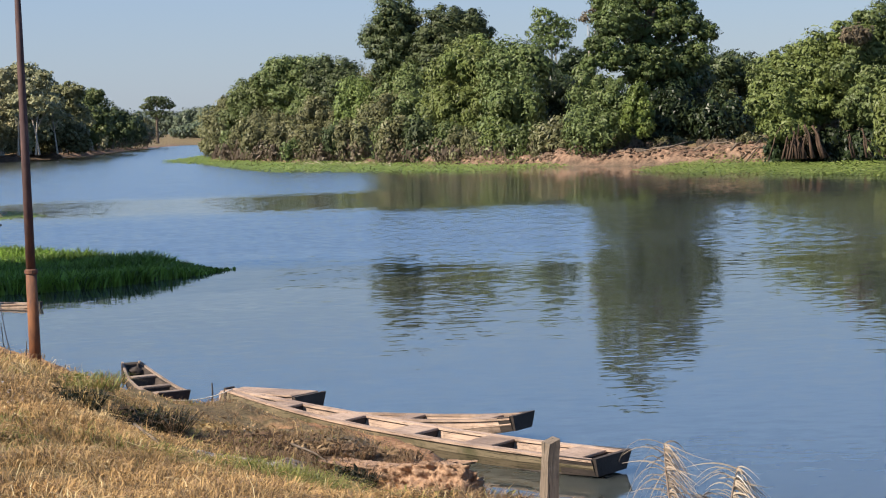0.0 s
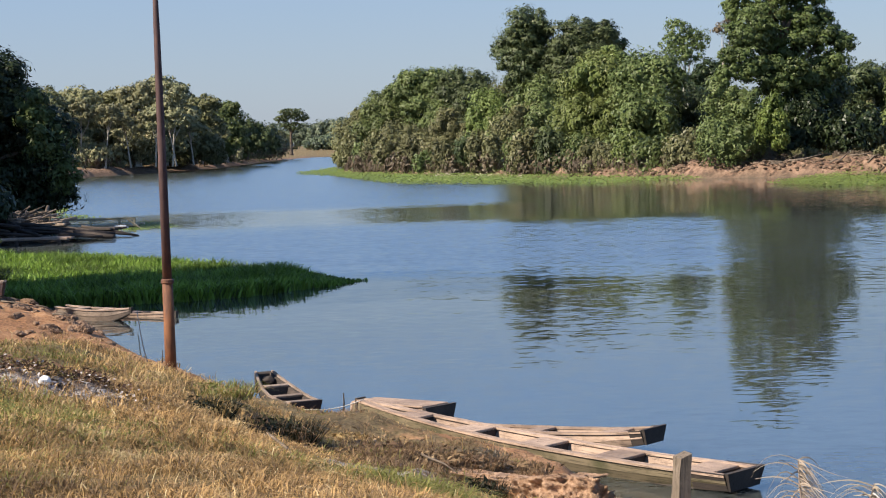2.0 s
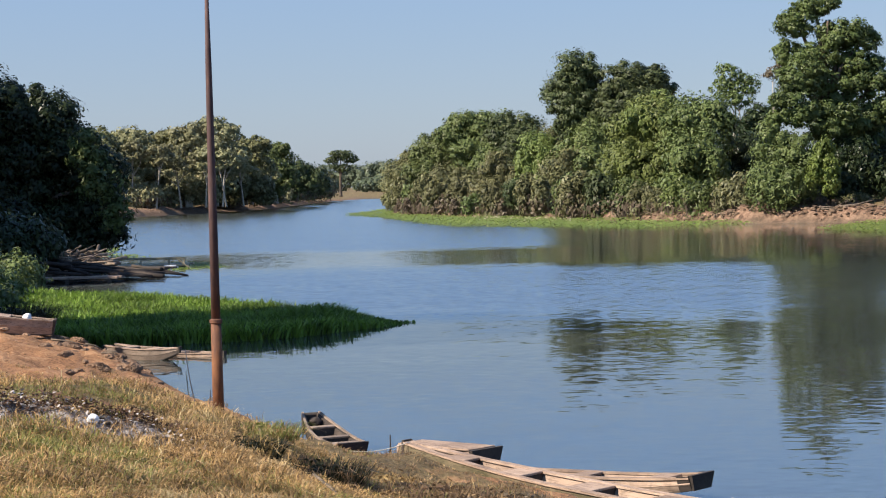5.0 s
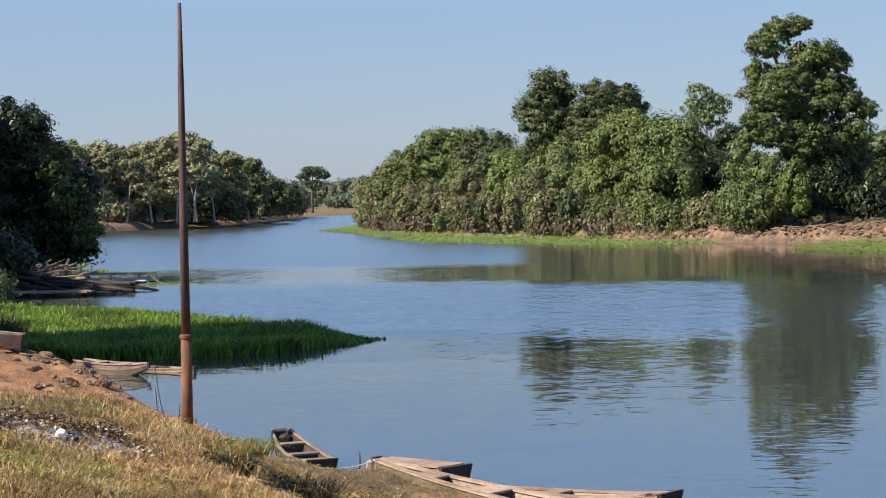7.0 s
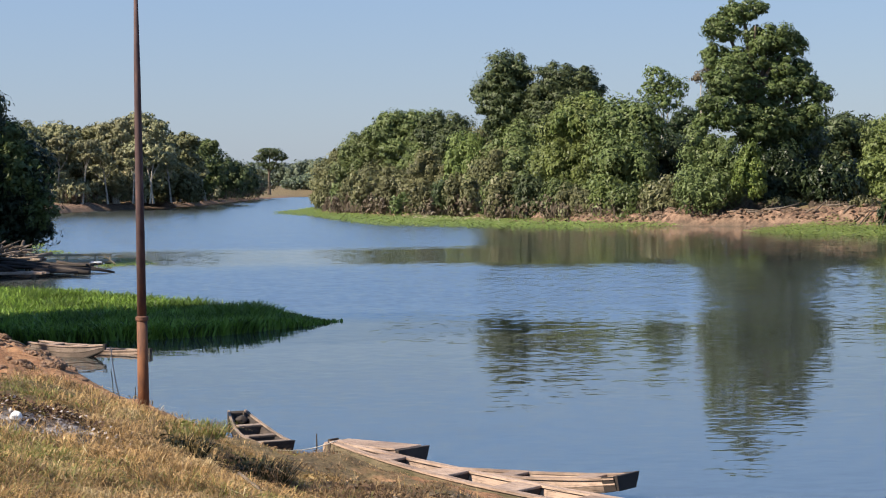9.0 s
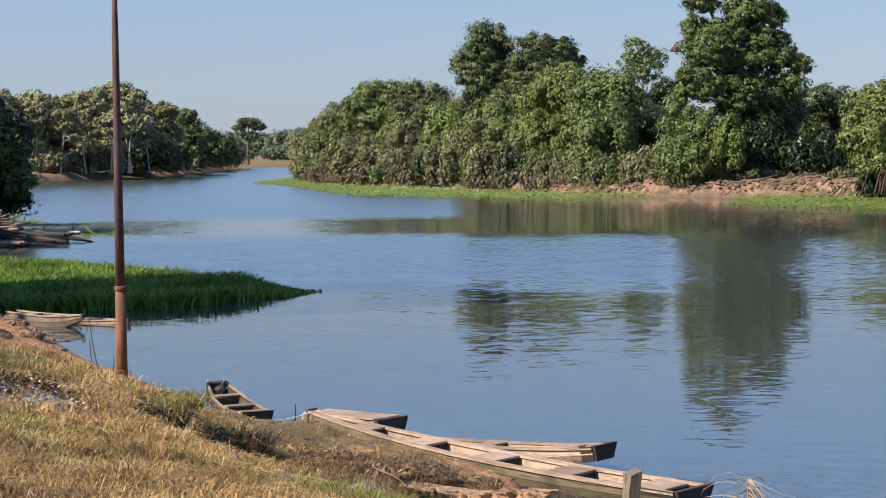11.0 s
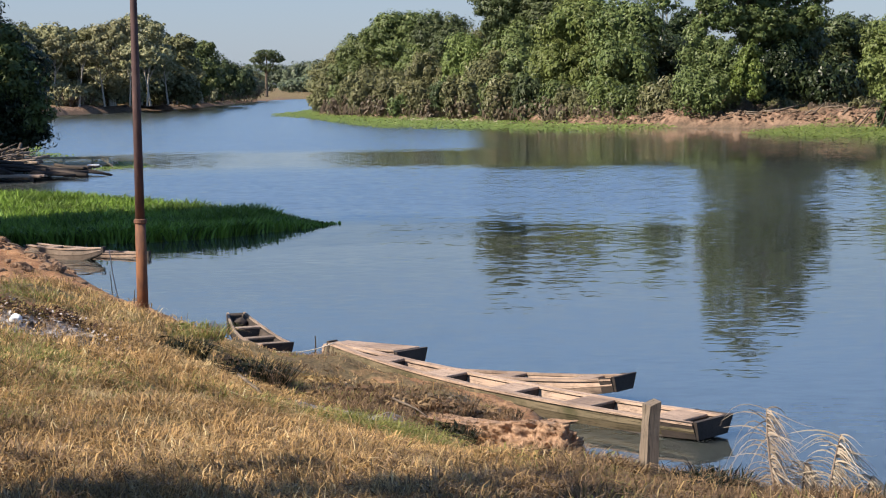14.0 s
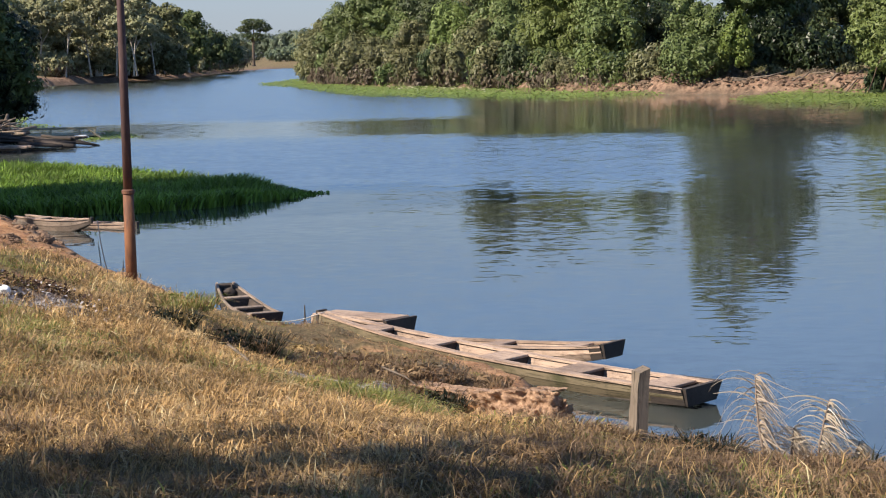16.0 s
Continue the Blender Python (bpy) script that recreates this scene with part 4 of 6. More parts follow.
tree('bare_tree', -49.0, 262.0, 1.3, [(-0.2, 0.0, 8.0, 1.6, 1.2, 0.8), (1.0, 0.0, 6.7, 1.1, 0.8, 0.7), (-0.9, 0.0, 6.0, 0.9, 0.7, 0.6)],
     'wood', 'slender pale-stemmed tree in front of the far woodland', 305, core=0.2, leaf=0.3, cover=0.7, clump=0.8, girth=0.15, lean=(-0.4, 0), bark=PALE_BARK)
tree('bare_tree', -47.8, 264.0, 1.3, [(-0.2, 0.0, 9.3, 1.8, 1.3, 0.8), (1.1, 0.0, 8.0, 1.2, 0.9, 0.7), (-0.9, 0.0, 7.4, 1.1, 0.8, 0.6)],
     'wood', 'slender pale-stemmed tree in front of the far woodland', 306, core=0.2, leaf=0.3, cover=0.7, clump=0.8, girth=0.15, lean=(1.2, 0), bark=PALE_BARK)
tree('bare_tree', -46.0, 262.0, 1.3, [(-0.2, 0.0, 7.9, 1.4, 1.0, 0.8), (1.0, 0.0, 6.7, 1.0, 0.7, 0.7), (-0.9, 0.0, 6.0, 0.8, 0.6, 0.6)],
     'wood', 'slender pale-stemmed tree in front of the far woodland', 307, core=0.2, leaf=0.3, cover=0.7, clump=0.8, girth=0.15, lean=(-0.8, 0), bark=PALE_BARK)
tree('bare_tree', -46.2, 275.0, 1.3, [(-0.2, 0.0, 7.2, 1.5, 1.1, 0.8), (1.1, 0.0, 5.9, 1.0, 0.8, 0.7), (-1.0, 0.0, 5.2, 0.9, 0.7, 0.6)],
     'wood', 'slender pale-stemmed tree in front of the far woodland', 308, core=0.2, leaf=0.3, cover=0.7, clump=0.8, girth=0.15, lean=(0.5, 0), bark=PALE_BARK)
tree('bare_tree', -44.8, 296.0, 1.3, [(-0.3, 0.0, 6.0, 1.4, 1.0, 0.9), (1.1, 0.0, 4.6, 1.0, 0.7, 0.8), (-1.1, 0.0, 3.9, 0.8, 0.6, 0.7)],
     'wood', 'slender pale-stemmed tree in front of the far woodland', 309, core=0.2, leaf=0.3, cover=0.7, clump=0.8, girth=0.15, lean=(-0.9, 0), bark=PALE_BARK)
tree('umbrella_tree', -54.1, 500.0, 1.2, [(0.3, 0.0, 12.2, 3.7, 2.8, 1.2), (-2.2, 0.0, 10.6, 2.5, 1.9, 1.0), (3.1, 0.0, 10.7, 2.7, 2.0, 1.2), (1.1, 0.0, 8.2, 2.2, 1.6, 1.3), (-1.4, 0.0, 8.6, 1.5, 1.1, 1.2)],
     'dark', 'lone flat-topped tree on the far field', 42, girth=0.5, core=0.1, leaf=0.4, cover=0.5, clump=0.8, flat=0.55, offshoots=0)
# far crowns get their haze from the leaf colour alone
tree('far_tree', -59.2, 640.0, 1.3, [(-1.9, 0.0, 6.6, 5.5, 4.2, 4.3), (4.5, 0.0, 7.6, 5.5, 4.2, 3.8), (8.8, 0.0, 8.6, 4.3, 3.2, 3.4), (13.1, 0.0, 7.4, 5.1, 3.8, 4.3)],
     'hazy', "distant tree at the field's edge, haze in its leaf colour", 43, leaf=0.5, cover=0.6, clump=2, trunks=3)
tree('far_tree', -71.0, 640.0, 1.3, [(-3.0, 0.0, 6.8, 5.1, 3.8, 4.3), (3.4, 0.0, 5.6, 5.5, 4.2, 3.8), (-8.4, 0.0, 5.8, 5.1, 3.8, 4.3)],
     'hazy', "distant tree at the field's edge, haze in its leaf colour", 44, leaf=0.5, cover=0.6, clump=2, trunks=3)
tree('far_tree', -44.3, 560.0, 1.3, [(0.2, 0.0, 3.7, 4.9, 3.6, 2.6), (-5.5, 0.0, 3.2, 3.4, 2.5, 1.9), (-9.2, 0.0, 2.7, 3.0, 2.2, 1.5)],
     'hazy', "distant tree at the field's edge, haze in its leaf colour", 45, leaf=0.45, cover=0.6, clump=1.8, trunks=3)
# the crown's deep shade is part of its near-black leaf colour
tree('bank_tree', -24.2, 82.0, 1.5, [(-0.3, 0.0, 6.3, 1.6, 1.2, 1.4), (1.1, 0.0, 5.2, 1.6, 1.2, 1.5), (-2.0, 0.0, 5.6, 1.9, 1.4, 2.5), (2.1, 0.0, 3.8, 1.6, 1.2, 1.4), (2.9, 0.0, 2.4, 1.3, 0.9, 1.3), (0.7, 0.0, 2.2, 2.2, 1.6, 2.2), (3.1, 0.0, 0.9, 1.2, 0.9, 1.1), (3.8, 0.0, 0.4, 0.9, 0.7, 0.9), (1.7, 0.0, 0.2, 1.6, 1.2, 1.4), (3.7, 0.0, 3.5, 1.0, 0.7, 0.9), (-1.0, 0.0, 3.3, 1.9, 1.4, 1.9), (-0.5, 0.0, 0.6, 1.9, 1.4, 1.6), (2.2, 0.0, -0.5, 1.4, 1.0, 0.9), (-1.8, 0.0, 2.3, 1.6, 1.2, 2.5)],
     # the lighter extra lobes paint a sunlit fringe on the crown's right side
     'shade_dark', 'dense dark tree overhanging the near bank, shade in its leaf colour', 50, girth=0.4, trunks=2, leaf=0.14, cover=0.9, clump=0.9, droop=0.2, core=1.3, extra=[('tall', [(3.6, -2.6, 4.2, 0.8, 0.7, 0.9), (4.2, -2.8, 2.7, 0.8, 0.6, 0.9), (4.9, -2.4, 1.2, 0.6, 0.5, 0.8)], 0.3)])
# unseen tall trees beyond the view, added for the shade they cast on the scene
tree("bank_tree", -17.2, 38.0, 1.2, [(0, 0, 3.0, 2.9, 2.9, 2.2), (0, 0, 5.8, 3.0, 3.0, 2.3), (0, 0.1, 8.6, 2.9, 2.9, 2.2), (0, 0, 11.0, 2.6, 2.4, 1.8)],
     "dark", "unseen large tree added to shade the reeds", 61, leaf=0.4, cover=0.75, core=0.9)
tree("bank_tree", -16.6, 34.8, 1.2, [(0, 0, 8.0, 2.6, 2.6, 1.8), (0, 0.2, 10.4, 2.7, 2.7, 1.9), (0, 0, 12.8, 2.5, 2.5, 1.6)],
     "dark", "unseen high crown added to widen the shade on the reeds", 64, leaf=0.4, cover=0.75, core=0.9)
tree("bank_tree", -33.5, 61.5, 1.3, [(0, 0, 5.5, 3.0, 2.8, 2.2), (0.4, 0, 8.2, 3.2, 3.0, 2.2), (0, 0, 10.8, 3.0, 2.8, 2.0)],
     "dark", "unseen tall tree added to shade the near bank", 65, leaf=0.4, cover=0.7, core=0.9)
tree("bank_tree", -37.0, 73.0, 1.6, [(0, 0, 4, 5, 5, 4), (0, 0, 9, 5, 6, 4), (1, 3, 12, 4, 5, 3), (1, -4, 8, 4, 4, 4), (0, 0, 14, 4, 5, 3), (0, 6, 7, 4, 4, 5)],
     "dark", "unseen large tree added to shade the dark bank tree", 63, leaf=0.6, cover=0.6, clump=1.3)
tree("bank_tree", -8.4, 2.25, 2.1, [(0.4, 1.2, 4.4, 1.5, 1.2, 1.0), (2.6, 1.5, 4.3, 1.5, 1.15, 0.9), (-1.6, 0.6, 4.4, 1.6, 1.3, 1.0), (2.2, -0.6, 4.6, 2.2, 1.0, 0.8)],
     "mid", "unseen tree added to shade the foreground grass", 62, leaf=0.25, cover=0.15, core=0.08, offshoots=0)


def thicket(x, y, z, w, h, palette, seed, label, leaf=0.32, dry=True):
    """A low draped bush at the water's edge: two or three lobes, dead vines hanging at its foot."""
    r = np.random.default_rng(seed)
    lobes = [(r.uniform(-0.4, 0.4) * w, r.uniform(-0.5, 0.5), h * r.uniform(0.45, 0.6), w * r.uniform(0.45, 0.6), w * 0.45, h * r.uniform(0.45, 0.6)) for _ in range(3)]
    foot = [(r.uniform(-0.4, 0.4) * w, -0.6, h * 0.25, w * 0.5, w * 0.35, h * 0.3)]
    bush = tree("riverside_shrub", x, y, z, lobes, palette, label, seed, leaf=leaf, cover=0.62, droop=0.6, girth=0.08, trunks=2, offshoots=1, category="shrub",
         extra=[("dry", foot, 0.7)] if dry else ())
    if dry:
        n = 34
        q = r.uniform(-1, 1, n)
        head = np.stack([q * w * 0.75, -w * 0.45 * np.sqrt(1 - 0.8 * q * q) + r.uniform(-0.3, 0.3, n), h * 0.12 + r.uniform(0.1, 0.9, n)], 1)
        drop = r.uniform(0.5, 1.1, n)
        wide = r.uniform(0.03, 0.10, n)
        side = np.stack([wide, np.zeros(n), np.zeros(n)], 1)
        end = head - np.stack([r.uniform(-0.2, 0.2, n), r.uniform(-0.1, 0.15, n), drop], 1)
        V = np.stack([head - side, head + side, end + side * 0.5, end - side * 0.5], 1).reshape(-1, 3)
        tagged(mesh_object("hanging_vines", V, np.arange(4 * n).reshape(-1, 4), BARK, bush), "dead brown hanging vine stems", kind="stuff")


def row_of_thickets(line, count, seed, palettes, heights, widths, label, back=1.2, base=0.3, leaf=0.32, dry=True):
    r = np.random.default_rng(seed)
    line = np.array(line, float)
    seg = np.hypot(*np.diff(line, axis=0).T)
    cum = np.concatenate([[0], np.cumsum(seg)])
    for k in range(count):
        q = (k + r.uniform(0.2, 0.8)) / count * cum[-1]
        x, y = np.interp(q, cum, line[:, 0]), np.interp(q, cum, line[:, 1])
        thicket(round(x, 2), round(y + back, 2), base, r.uniform(*widths), r.uniform(*heights), palettes[k % len(palettes)], seed * 50 + k, label, leaf, dry)


row_of_thickets([(-15.5, 210), (-9, 189), (0, 171), (8.0, 152)], 14, 3, ("olive", "mid", "olive", "dark", "olive"), (2.2, 5.0), (1.3, 2.4), "vine-hung thicket with dead brown stems at its foot", leaf=0.24)
row_of_thickets([(8.0, 152), (15, 140), (19, 135)], 5, 4, ("mid", "olive", "light"), (1.8, 3.2), (2.0, 2.8), "green thicket over a crumbling clay bank", 2.0, 0.7, leaf=0.2)
row_of_thickets([(-60, 245), (-54, 272), (-48, 300), (-51, 390)], 16, 5, ("wood", "olive", "wood", "mid"), (1.8, 4.4), (2.4, 4.4), "low scrub under the far woodland", 8.0, 1.8, 0.34)
row_of_thickets([(-62, 262), (-56, 288), (-52, 330), (-53, 430)], 10, 6, ("wood", "olive"), (5, 8), (5, 7), "dense woodland behind the far bank", 26.0, 1.8, 0.45)
# woodland row with haze painted into its leaves
row_of_thickets([(-58, 640), (-20, 620), (30, 600)], 9, 7, ("hazy",), (6, 10), (9, 14), "far woodland beyond the field, haze in its leaf colour", 0.0, 2.0, 0.8)
row_of_thickets([(10, 149), (17, 136), (24, 135), (31, 129), (38, 119), (44, 112)], 22, 9, ("dry", "olive", "dry"), (0.7, 1.6), (1.0, 1.8), "dry tussock on the clay bank", 2.2, 0.9, 0.14)
# bank undergrowth whose shade is painted by near-black leaves
row_of_thickets([(-21.5, 62), (-22.0, 70), (-24, 80), (-27, 92)], 9, 8, ("shade_dark", "shade_dark"), (1.5, 3.2), (2.2, 3.2), "undergrowth on the near bank, shade put into its leaf colour", 1.0, 0.6, 0.16, False)


# ---- boats ----
def canoe(name, length, beam, depth, label, bow_up=0.3, bow_w=0.12, stern_w=0.7, seats=(0.3, 0.5, 0.7), rail=0.10, seed=1, deck=0.0, stern=None, inside=None, outside=None, seat_w=0.26, trim=None, group="boats", rise=0.09, tarred=0.0):
    """A plank canoe: bow at the origin, stern along +x. Curved side boards, flat bottom, rails, seats with bulkheads, a transom."""
    rng = random.Random(seed)
    root = new(name)
    tagged(root, label, "boat", group)
    N = 18

    def half(u):
        w = beam / 2
        return bow_w / 2 + (w - bow_w / 2) * math.sin(min(1.0, u / 0.55) * math.pi / 2) if u < 0.55 else w + (w * stern_w - w) * ((u - 0.55) / 0.45) ** 1.6

    def top(u):
        return depth + bow_up * (1 - u) ** 3 + 0.05 * u ** 4

    def low(u):
        return bow_up * 0.75 * (1 - u) ** 4 + rise * (max(0, u - 0.7) / 0.3) ** 1.5

    us = [i / N for i in range(N + 1)]
    thick = 0.028
    for side in (-1, 1):
        bm = bmesh.new()
        rings = []
        for u in us:
            wt, wb = half(u), half(u) * 0.78
            x = u * length
            wob = rng.uniform(-0.004, 0.004)
            zt, zb = top(u) + wob, low(u)
            inner_t, inner_b = side * (wt - thick), side * (wb - thick)
            mid = side * (wt * 0.55 + wb * 0.45 + 0.012)
            zm = zb + (zt - zb) * 0.5
            rings.append([bm.verts.new(p) for p in ((x, side * wb, zb), (x, mid, zm - 0.006), (x, mid + side * 0.008, zm + 0.004), (x, side * wt, zt), (x, inner_t, zt), (x, inner_b, zb))])
        for r, s in zip(rings, rings[1:]):
            for k in range(6):
                bm.faces.new((r[k], r[(k + 1) % 6], s[(k + 1) % 6], s[k]))
        bm.faces.new(rings[0]), bm.faces.new(rings[-1][::-1])
        part("side_board", bm, outside or HULL, root, "" if outside else "muddy algae-stained hull planking")
        # inner lining, pale
        bm = bmesh.new()
        prev = None
        for u in us[1:]:
            wt, wb = half(u) - thick - 0.002, half(u) * 0.78 - thick - 0.002
            x = u * length * 0.995
            cur = [bm.verts.new((x, side * wt, top(u) - 0.004)), bm.verts.new((x, side * wb, low(u) + 0.03)), bm.verts.new((x, side * (wb - 0.012), low(u) + 0.03)), bm.verts.new((x, side * (wt - 0.012), top(u) - 0.004))]
            if prev:
                for k in range(4):
                    bm.faces.new((prev[k], prev[(k + 1) % 4], cur[(k + 1) % 4], cur[k]))
            prev = cur
        part("inner_board", bm, inside or PLANK, root)
        # rail on top
        bm = bmesh.new()
        prev = None
        for u in us:
            w, x, z = half(u), u * length, top(u) + 0.004
            o, i = side * (w + 0.022), side * max(0.004, w + 0.022 - rail)
            h = 0.026 + rng.uniform(-0.003, 0.003)
            cur = [bm.verts.new(p) for p in ((x, o, z), (x, o, z + h), (x, i, z + h), (x, i, z))]
            if prev:
                for k in range(4):
                    bm.faces.new((prev[k], prev[(k + 1) % 4], cur[(k + 1) % 4], cur[k]))
            else:
                bm.faces.new(cur)
            prev = cur
        bm.faces.new(prev[::-1])
        part("rail", bm, trim or PLANK, root, "" if trim else "sun-bleached flat gunwale plank")
    bm = bmesh.new()
    prev = None
    for u in us:
        w, x, z = half(u) * 0.78, u * length, low(u)
        cur = [bm.verts.new(p) for p in ((x, -w, z - 0.02), (x, w, z - 0.02), (x, w, z + 0.01), (x, -w, z + 0.01))]
        if prev:
            for k in range(4):
                bm.faces.new((prev[k], prev[(k + 1) % 4], cur[(k + 1) % 4], cur[k]))
        else:
            bm.faces.new(cur)
        prev = cur
    bm.faces.new(prev[::-1])
    part("bottom_board", bm, DARKWOOD, root)
    for u in seats:
        x, w, z = u * length, half(u) - 0.03, top(u) + 0.012
        seat = part("seat", board((x, -w, z), (x, w, z), seat_w, 0.03, rng=rng), trim or PLANK, root)
        b = bmesh.new()
        wb = half(u) * 0.80 - 0.03
        zl = low(u) + 0.03
        q = [b.verts.new(p) for p in ((x + seat_w / 2 - 0.01, -w, z - 0.017), (x + seat_w / 2 - 0.01, w, z - 0.017), (x + seat_w / 2 - 0.01, wb, zl), (x + seat_w / 2 - 0.01, -wb, zl), (x + seat_w / 2 - 0.035, -w, z - 0.017), (x + seat_w / 2 - 0.035, w, z - 0.017), (x + seat_w / 2 - 0.035, wb, zl), (x + seat_w / 2 - 0.035, -wb, zl))]
        for f in ((0, 1, 2, 3), (7, 6, 5, 4), (0, 4, 5, 1), (1, 5, 6, 2), (2, 6, 7, 3), (3, 7, 4, 0)):
            b.faces.new([q[k] for k in f])
        part("bulkhead", b, DARKWOOD, seat)
    # transom
    w, z0, z1 = half(1.0), low(1.0), top(1.0)
    b = bmesh.new()
    x = length
    q = [b.verts.new(p) for p in ((x, -w - 0.015, z1 + 0.045), (x, w + 0.015, z1 + 0.045), (x, w * 0.8, z0 - 0.02), (x, -w * 0.8, z0 - 0.02),
                                  (x + 0.05, -w - 0.015, z1 + 0.045), (x + 0.05, w + 0.015, z1 + 0.045), (x + 0.03, w * 0.8, z0 - 0.02), (x + 0.03, -w * 0.8, z0 - 0.02))]
    for f in ((0, 1, 2, 3), (7, 6, 5, 4), (0, 4, 5, 1), (1, 5, 6, 2), (2, 6, 7, 3), (3, 7, 4, 0)):
        b.faces.new([q[k] for k in f])
    part("transom", b, stern or TAR, root, "black tarred stern board" if stern is None else "")
    if tarred:
        # tarred boards nailed over the last stretch of both sides
        for side in (-1, 1):
            bm = bmesh.new()
            prev = None
            for u in (1 - tarred, 1 - tarred / 2, 1.0):
                wt, wb, x = half(u) + 0.010, half(u) * 0.78 + 0.012, u * length
                cur = [bm.verts.new(p) for p in ((x, side * wb, low(u) - 0.015), (x, side * (wt + 0.016), top(u) + 0.036), (x, side * (wt - 0.012), top(u) + 0.036), (x, side * (wb - 0.02), low(u) - 0.015))]
                if prev:
                    for k in range(4):
                        bm.faces.new((prev[k], prev[(k + 1) % 4], cur[(k + 1) % 4], cur[k]))
                else:
                    bm.faces.new(cur)
                prev = cur
            bm.faces.new(prev[::-1])
            part("stern_board", bm, TAR, root, "black tarred boards round the stern")
    # stem block
    zt = top(0)
    part("stem", board((-0.03, 0, low(0) - 0.02), (-0.02, 0, zt + (0.05 if bow_w < 0.2 else 0.0)), 0.05, bow_w + 0.03, up=(0, 1, 0), rng=rng), DARKWOOD if seed % 2 else PLANK, root)
    if deck:
        n = 2
        for k in range(n):
            yy = (k - (n - 1) / 2)
            u = deck
            ww = half(u) * 2 / n
            part("deck_plank", board((0.15, yy * bow_w * 0.6, top(0.05) + 0.045), (u * length, yy * ww * 0.9, top(u) + 0.045), ww * 0.9, 0.025, rng=rng), PLANK, root)
    return root


def settle(root, bow, stern, bow_z, stern_z, roll=0.0):
    """Turns a boat so that its bow and stern lie at the given plan points and keel heights."""
    b, s = Vector((*bow, bow_z)), Vector((*stern, stern_z))
    d = (s - b).normalized()
    q = d.to_track_quat("X", "Z")
    root.matrix_basis = Matrix.LocRotScale(b, q, None) @ pose(0, 0, 0, roll)


big = canoe("canoe", 5.66, 0.56, 0.17, "long weathered plank canoe drawn up on the bank", seats=(0.17, 0.34, 0.53, 0.72, 0.93), rail=0.09, seed=3, bow_up=0.18, stern_w=1.1, seat_w=0.36, tarred=0.075)
settle(big, (-1.50, 20.8), (2.62, 16.85), 0.07, -0.04)
second = canoe("canoe", 2.7, 0.42, 0.15, "grey plank canoe afloat behind a longer one", seats=(0.4, 0.82), rail=0.07, seed=4, bow_up=0.04, stern_w=0.95, outside=PLANK, tarred=0.06)
settle(second, (-0.15, 20.45), (1.80, 18.75), -0.06, 0.11)
third = canoe("canoe", 1.5, 0.5, 0.22, "short punt with a flat boarded end", seats=(), rail=0.05, seed=6, bow_up=0.04, deck=0.97, bow_w=0.2, stern_w=1.0)
settle(third, (-1.60, 21.8), (-0.55, 20.75), 0.0, 0.04)
small = canoe("canoe", 1.95, 0.44, 0.22, "small dark dugout nosed against the bank", seats=(0.3, 0.6, 0.88), rail=0.03, seed=5, bow_up=0.16, bow_w=0.22, stern=TAR, inside=TAR,
              stern_w=0.9, trim=OLDWOOD, seat_w=0.11, outside=DARKWOOD)
settle(small, (-2.98, 23.0), (-2.28, 21.3), 0.14, 0.08)
moored = canoe("canoe", 2.0, 0.46, 0.22, "pale plank canoe moored by the reeds", seats=(0.3, 0.65), rail=0.07, seed=7, bow_up=0.06, bow_w=0.36, stern_w=0.12, rise=0.2, inside=DARKWOOD, outside=OLDWOOD, stern=DARKWOOD)
settle(moored, (-9.15, 36.75), (-7.25, 35.65), -0.02, -0.02)
low_boat = canoe("canoe", 2.6, 0.5, 0.16, "low waterlogged canoe behind a paler one", seats=(0.5,), rail=0.08, seed=9, bow_up=0.02, bow_w=0.35, stern_w=0.15, rise=0.12, outside=PLANK, stern=DARKWOOD)
settle(low_boat, (-8.8, 37.6), (-6.4, 36.2), -0.12, -0.12)


# ---- pole and post ----
def steel_pole():
    z = float(land(np.array([-4.12]), np.array([22.3]))[0])
    root = new("pole")
    root.location = (-4.12, 22.3, z - 0.15)
    tagged(root, "tall rusted steel pole standing at the bank's edge", "pole")
    bm = bmesh.new()
    tube_into(bm, [(0, 0, 0), (0, 0, 0.5), (0, 0, 1.33)], [0.076, 0.074, 0.070], 20)
    part("lower_tube", bm, RUST, root, "orange rusted lower tube", True)
    bm = bmesh.new()
    tube_into(bm, [(0, 0, 1.30), (0, 0, 1.315), (0, 0, 1.355), (0, 0, 1.37)], [0.070, 0.086, 0.086, 0.066], 20)
    part("collar", bm, RUST, root)
    bm = bmesh.new()
    tube_into(bm, [(0, 0, 1.36), (0, 0, 3.0), (0, 0, 4.6), (0, 0, 5.74)], [0.062, 0.054, 0.043, 0.024], 20)
    part("upper_tube", bm, RUST, root, "dark brown upper tube", True)
    return root


steel_pole()


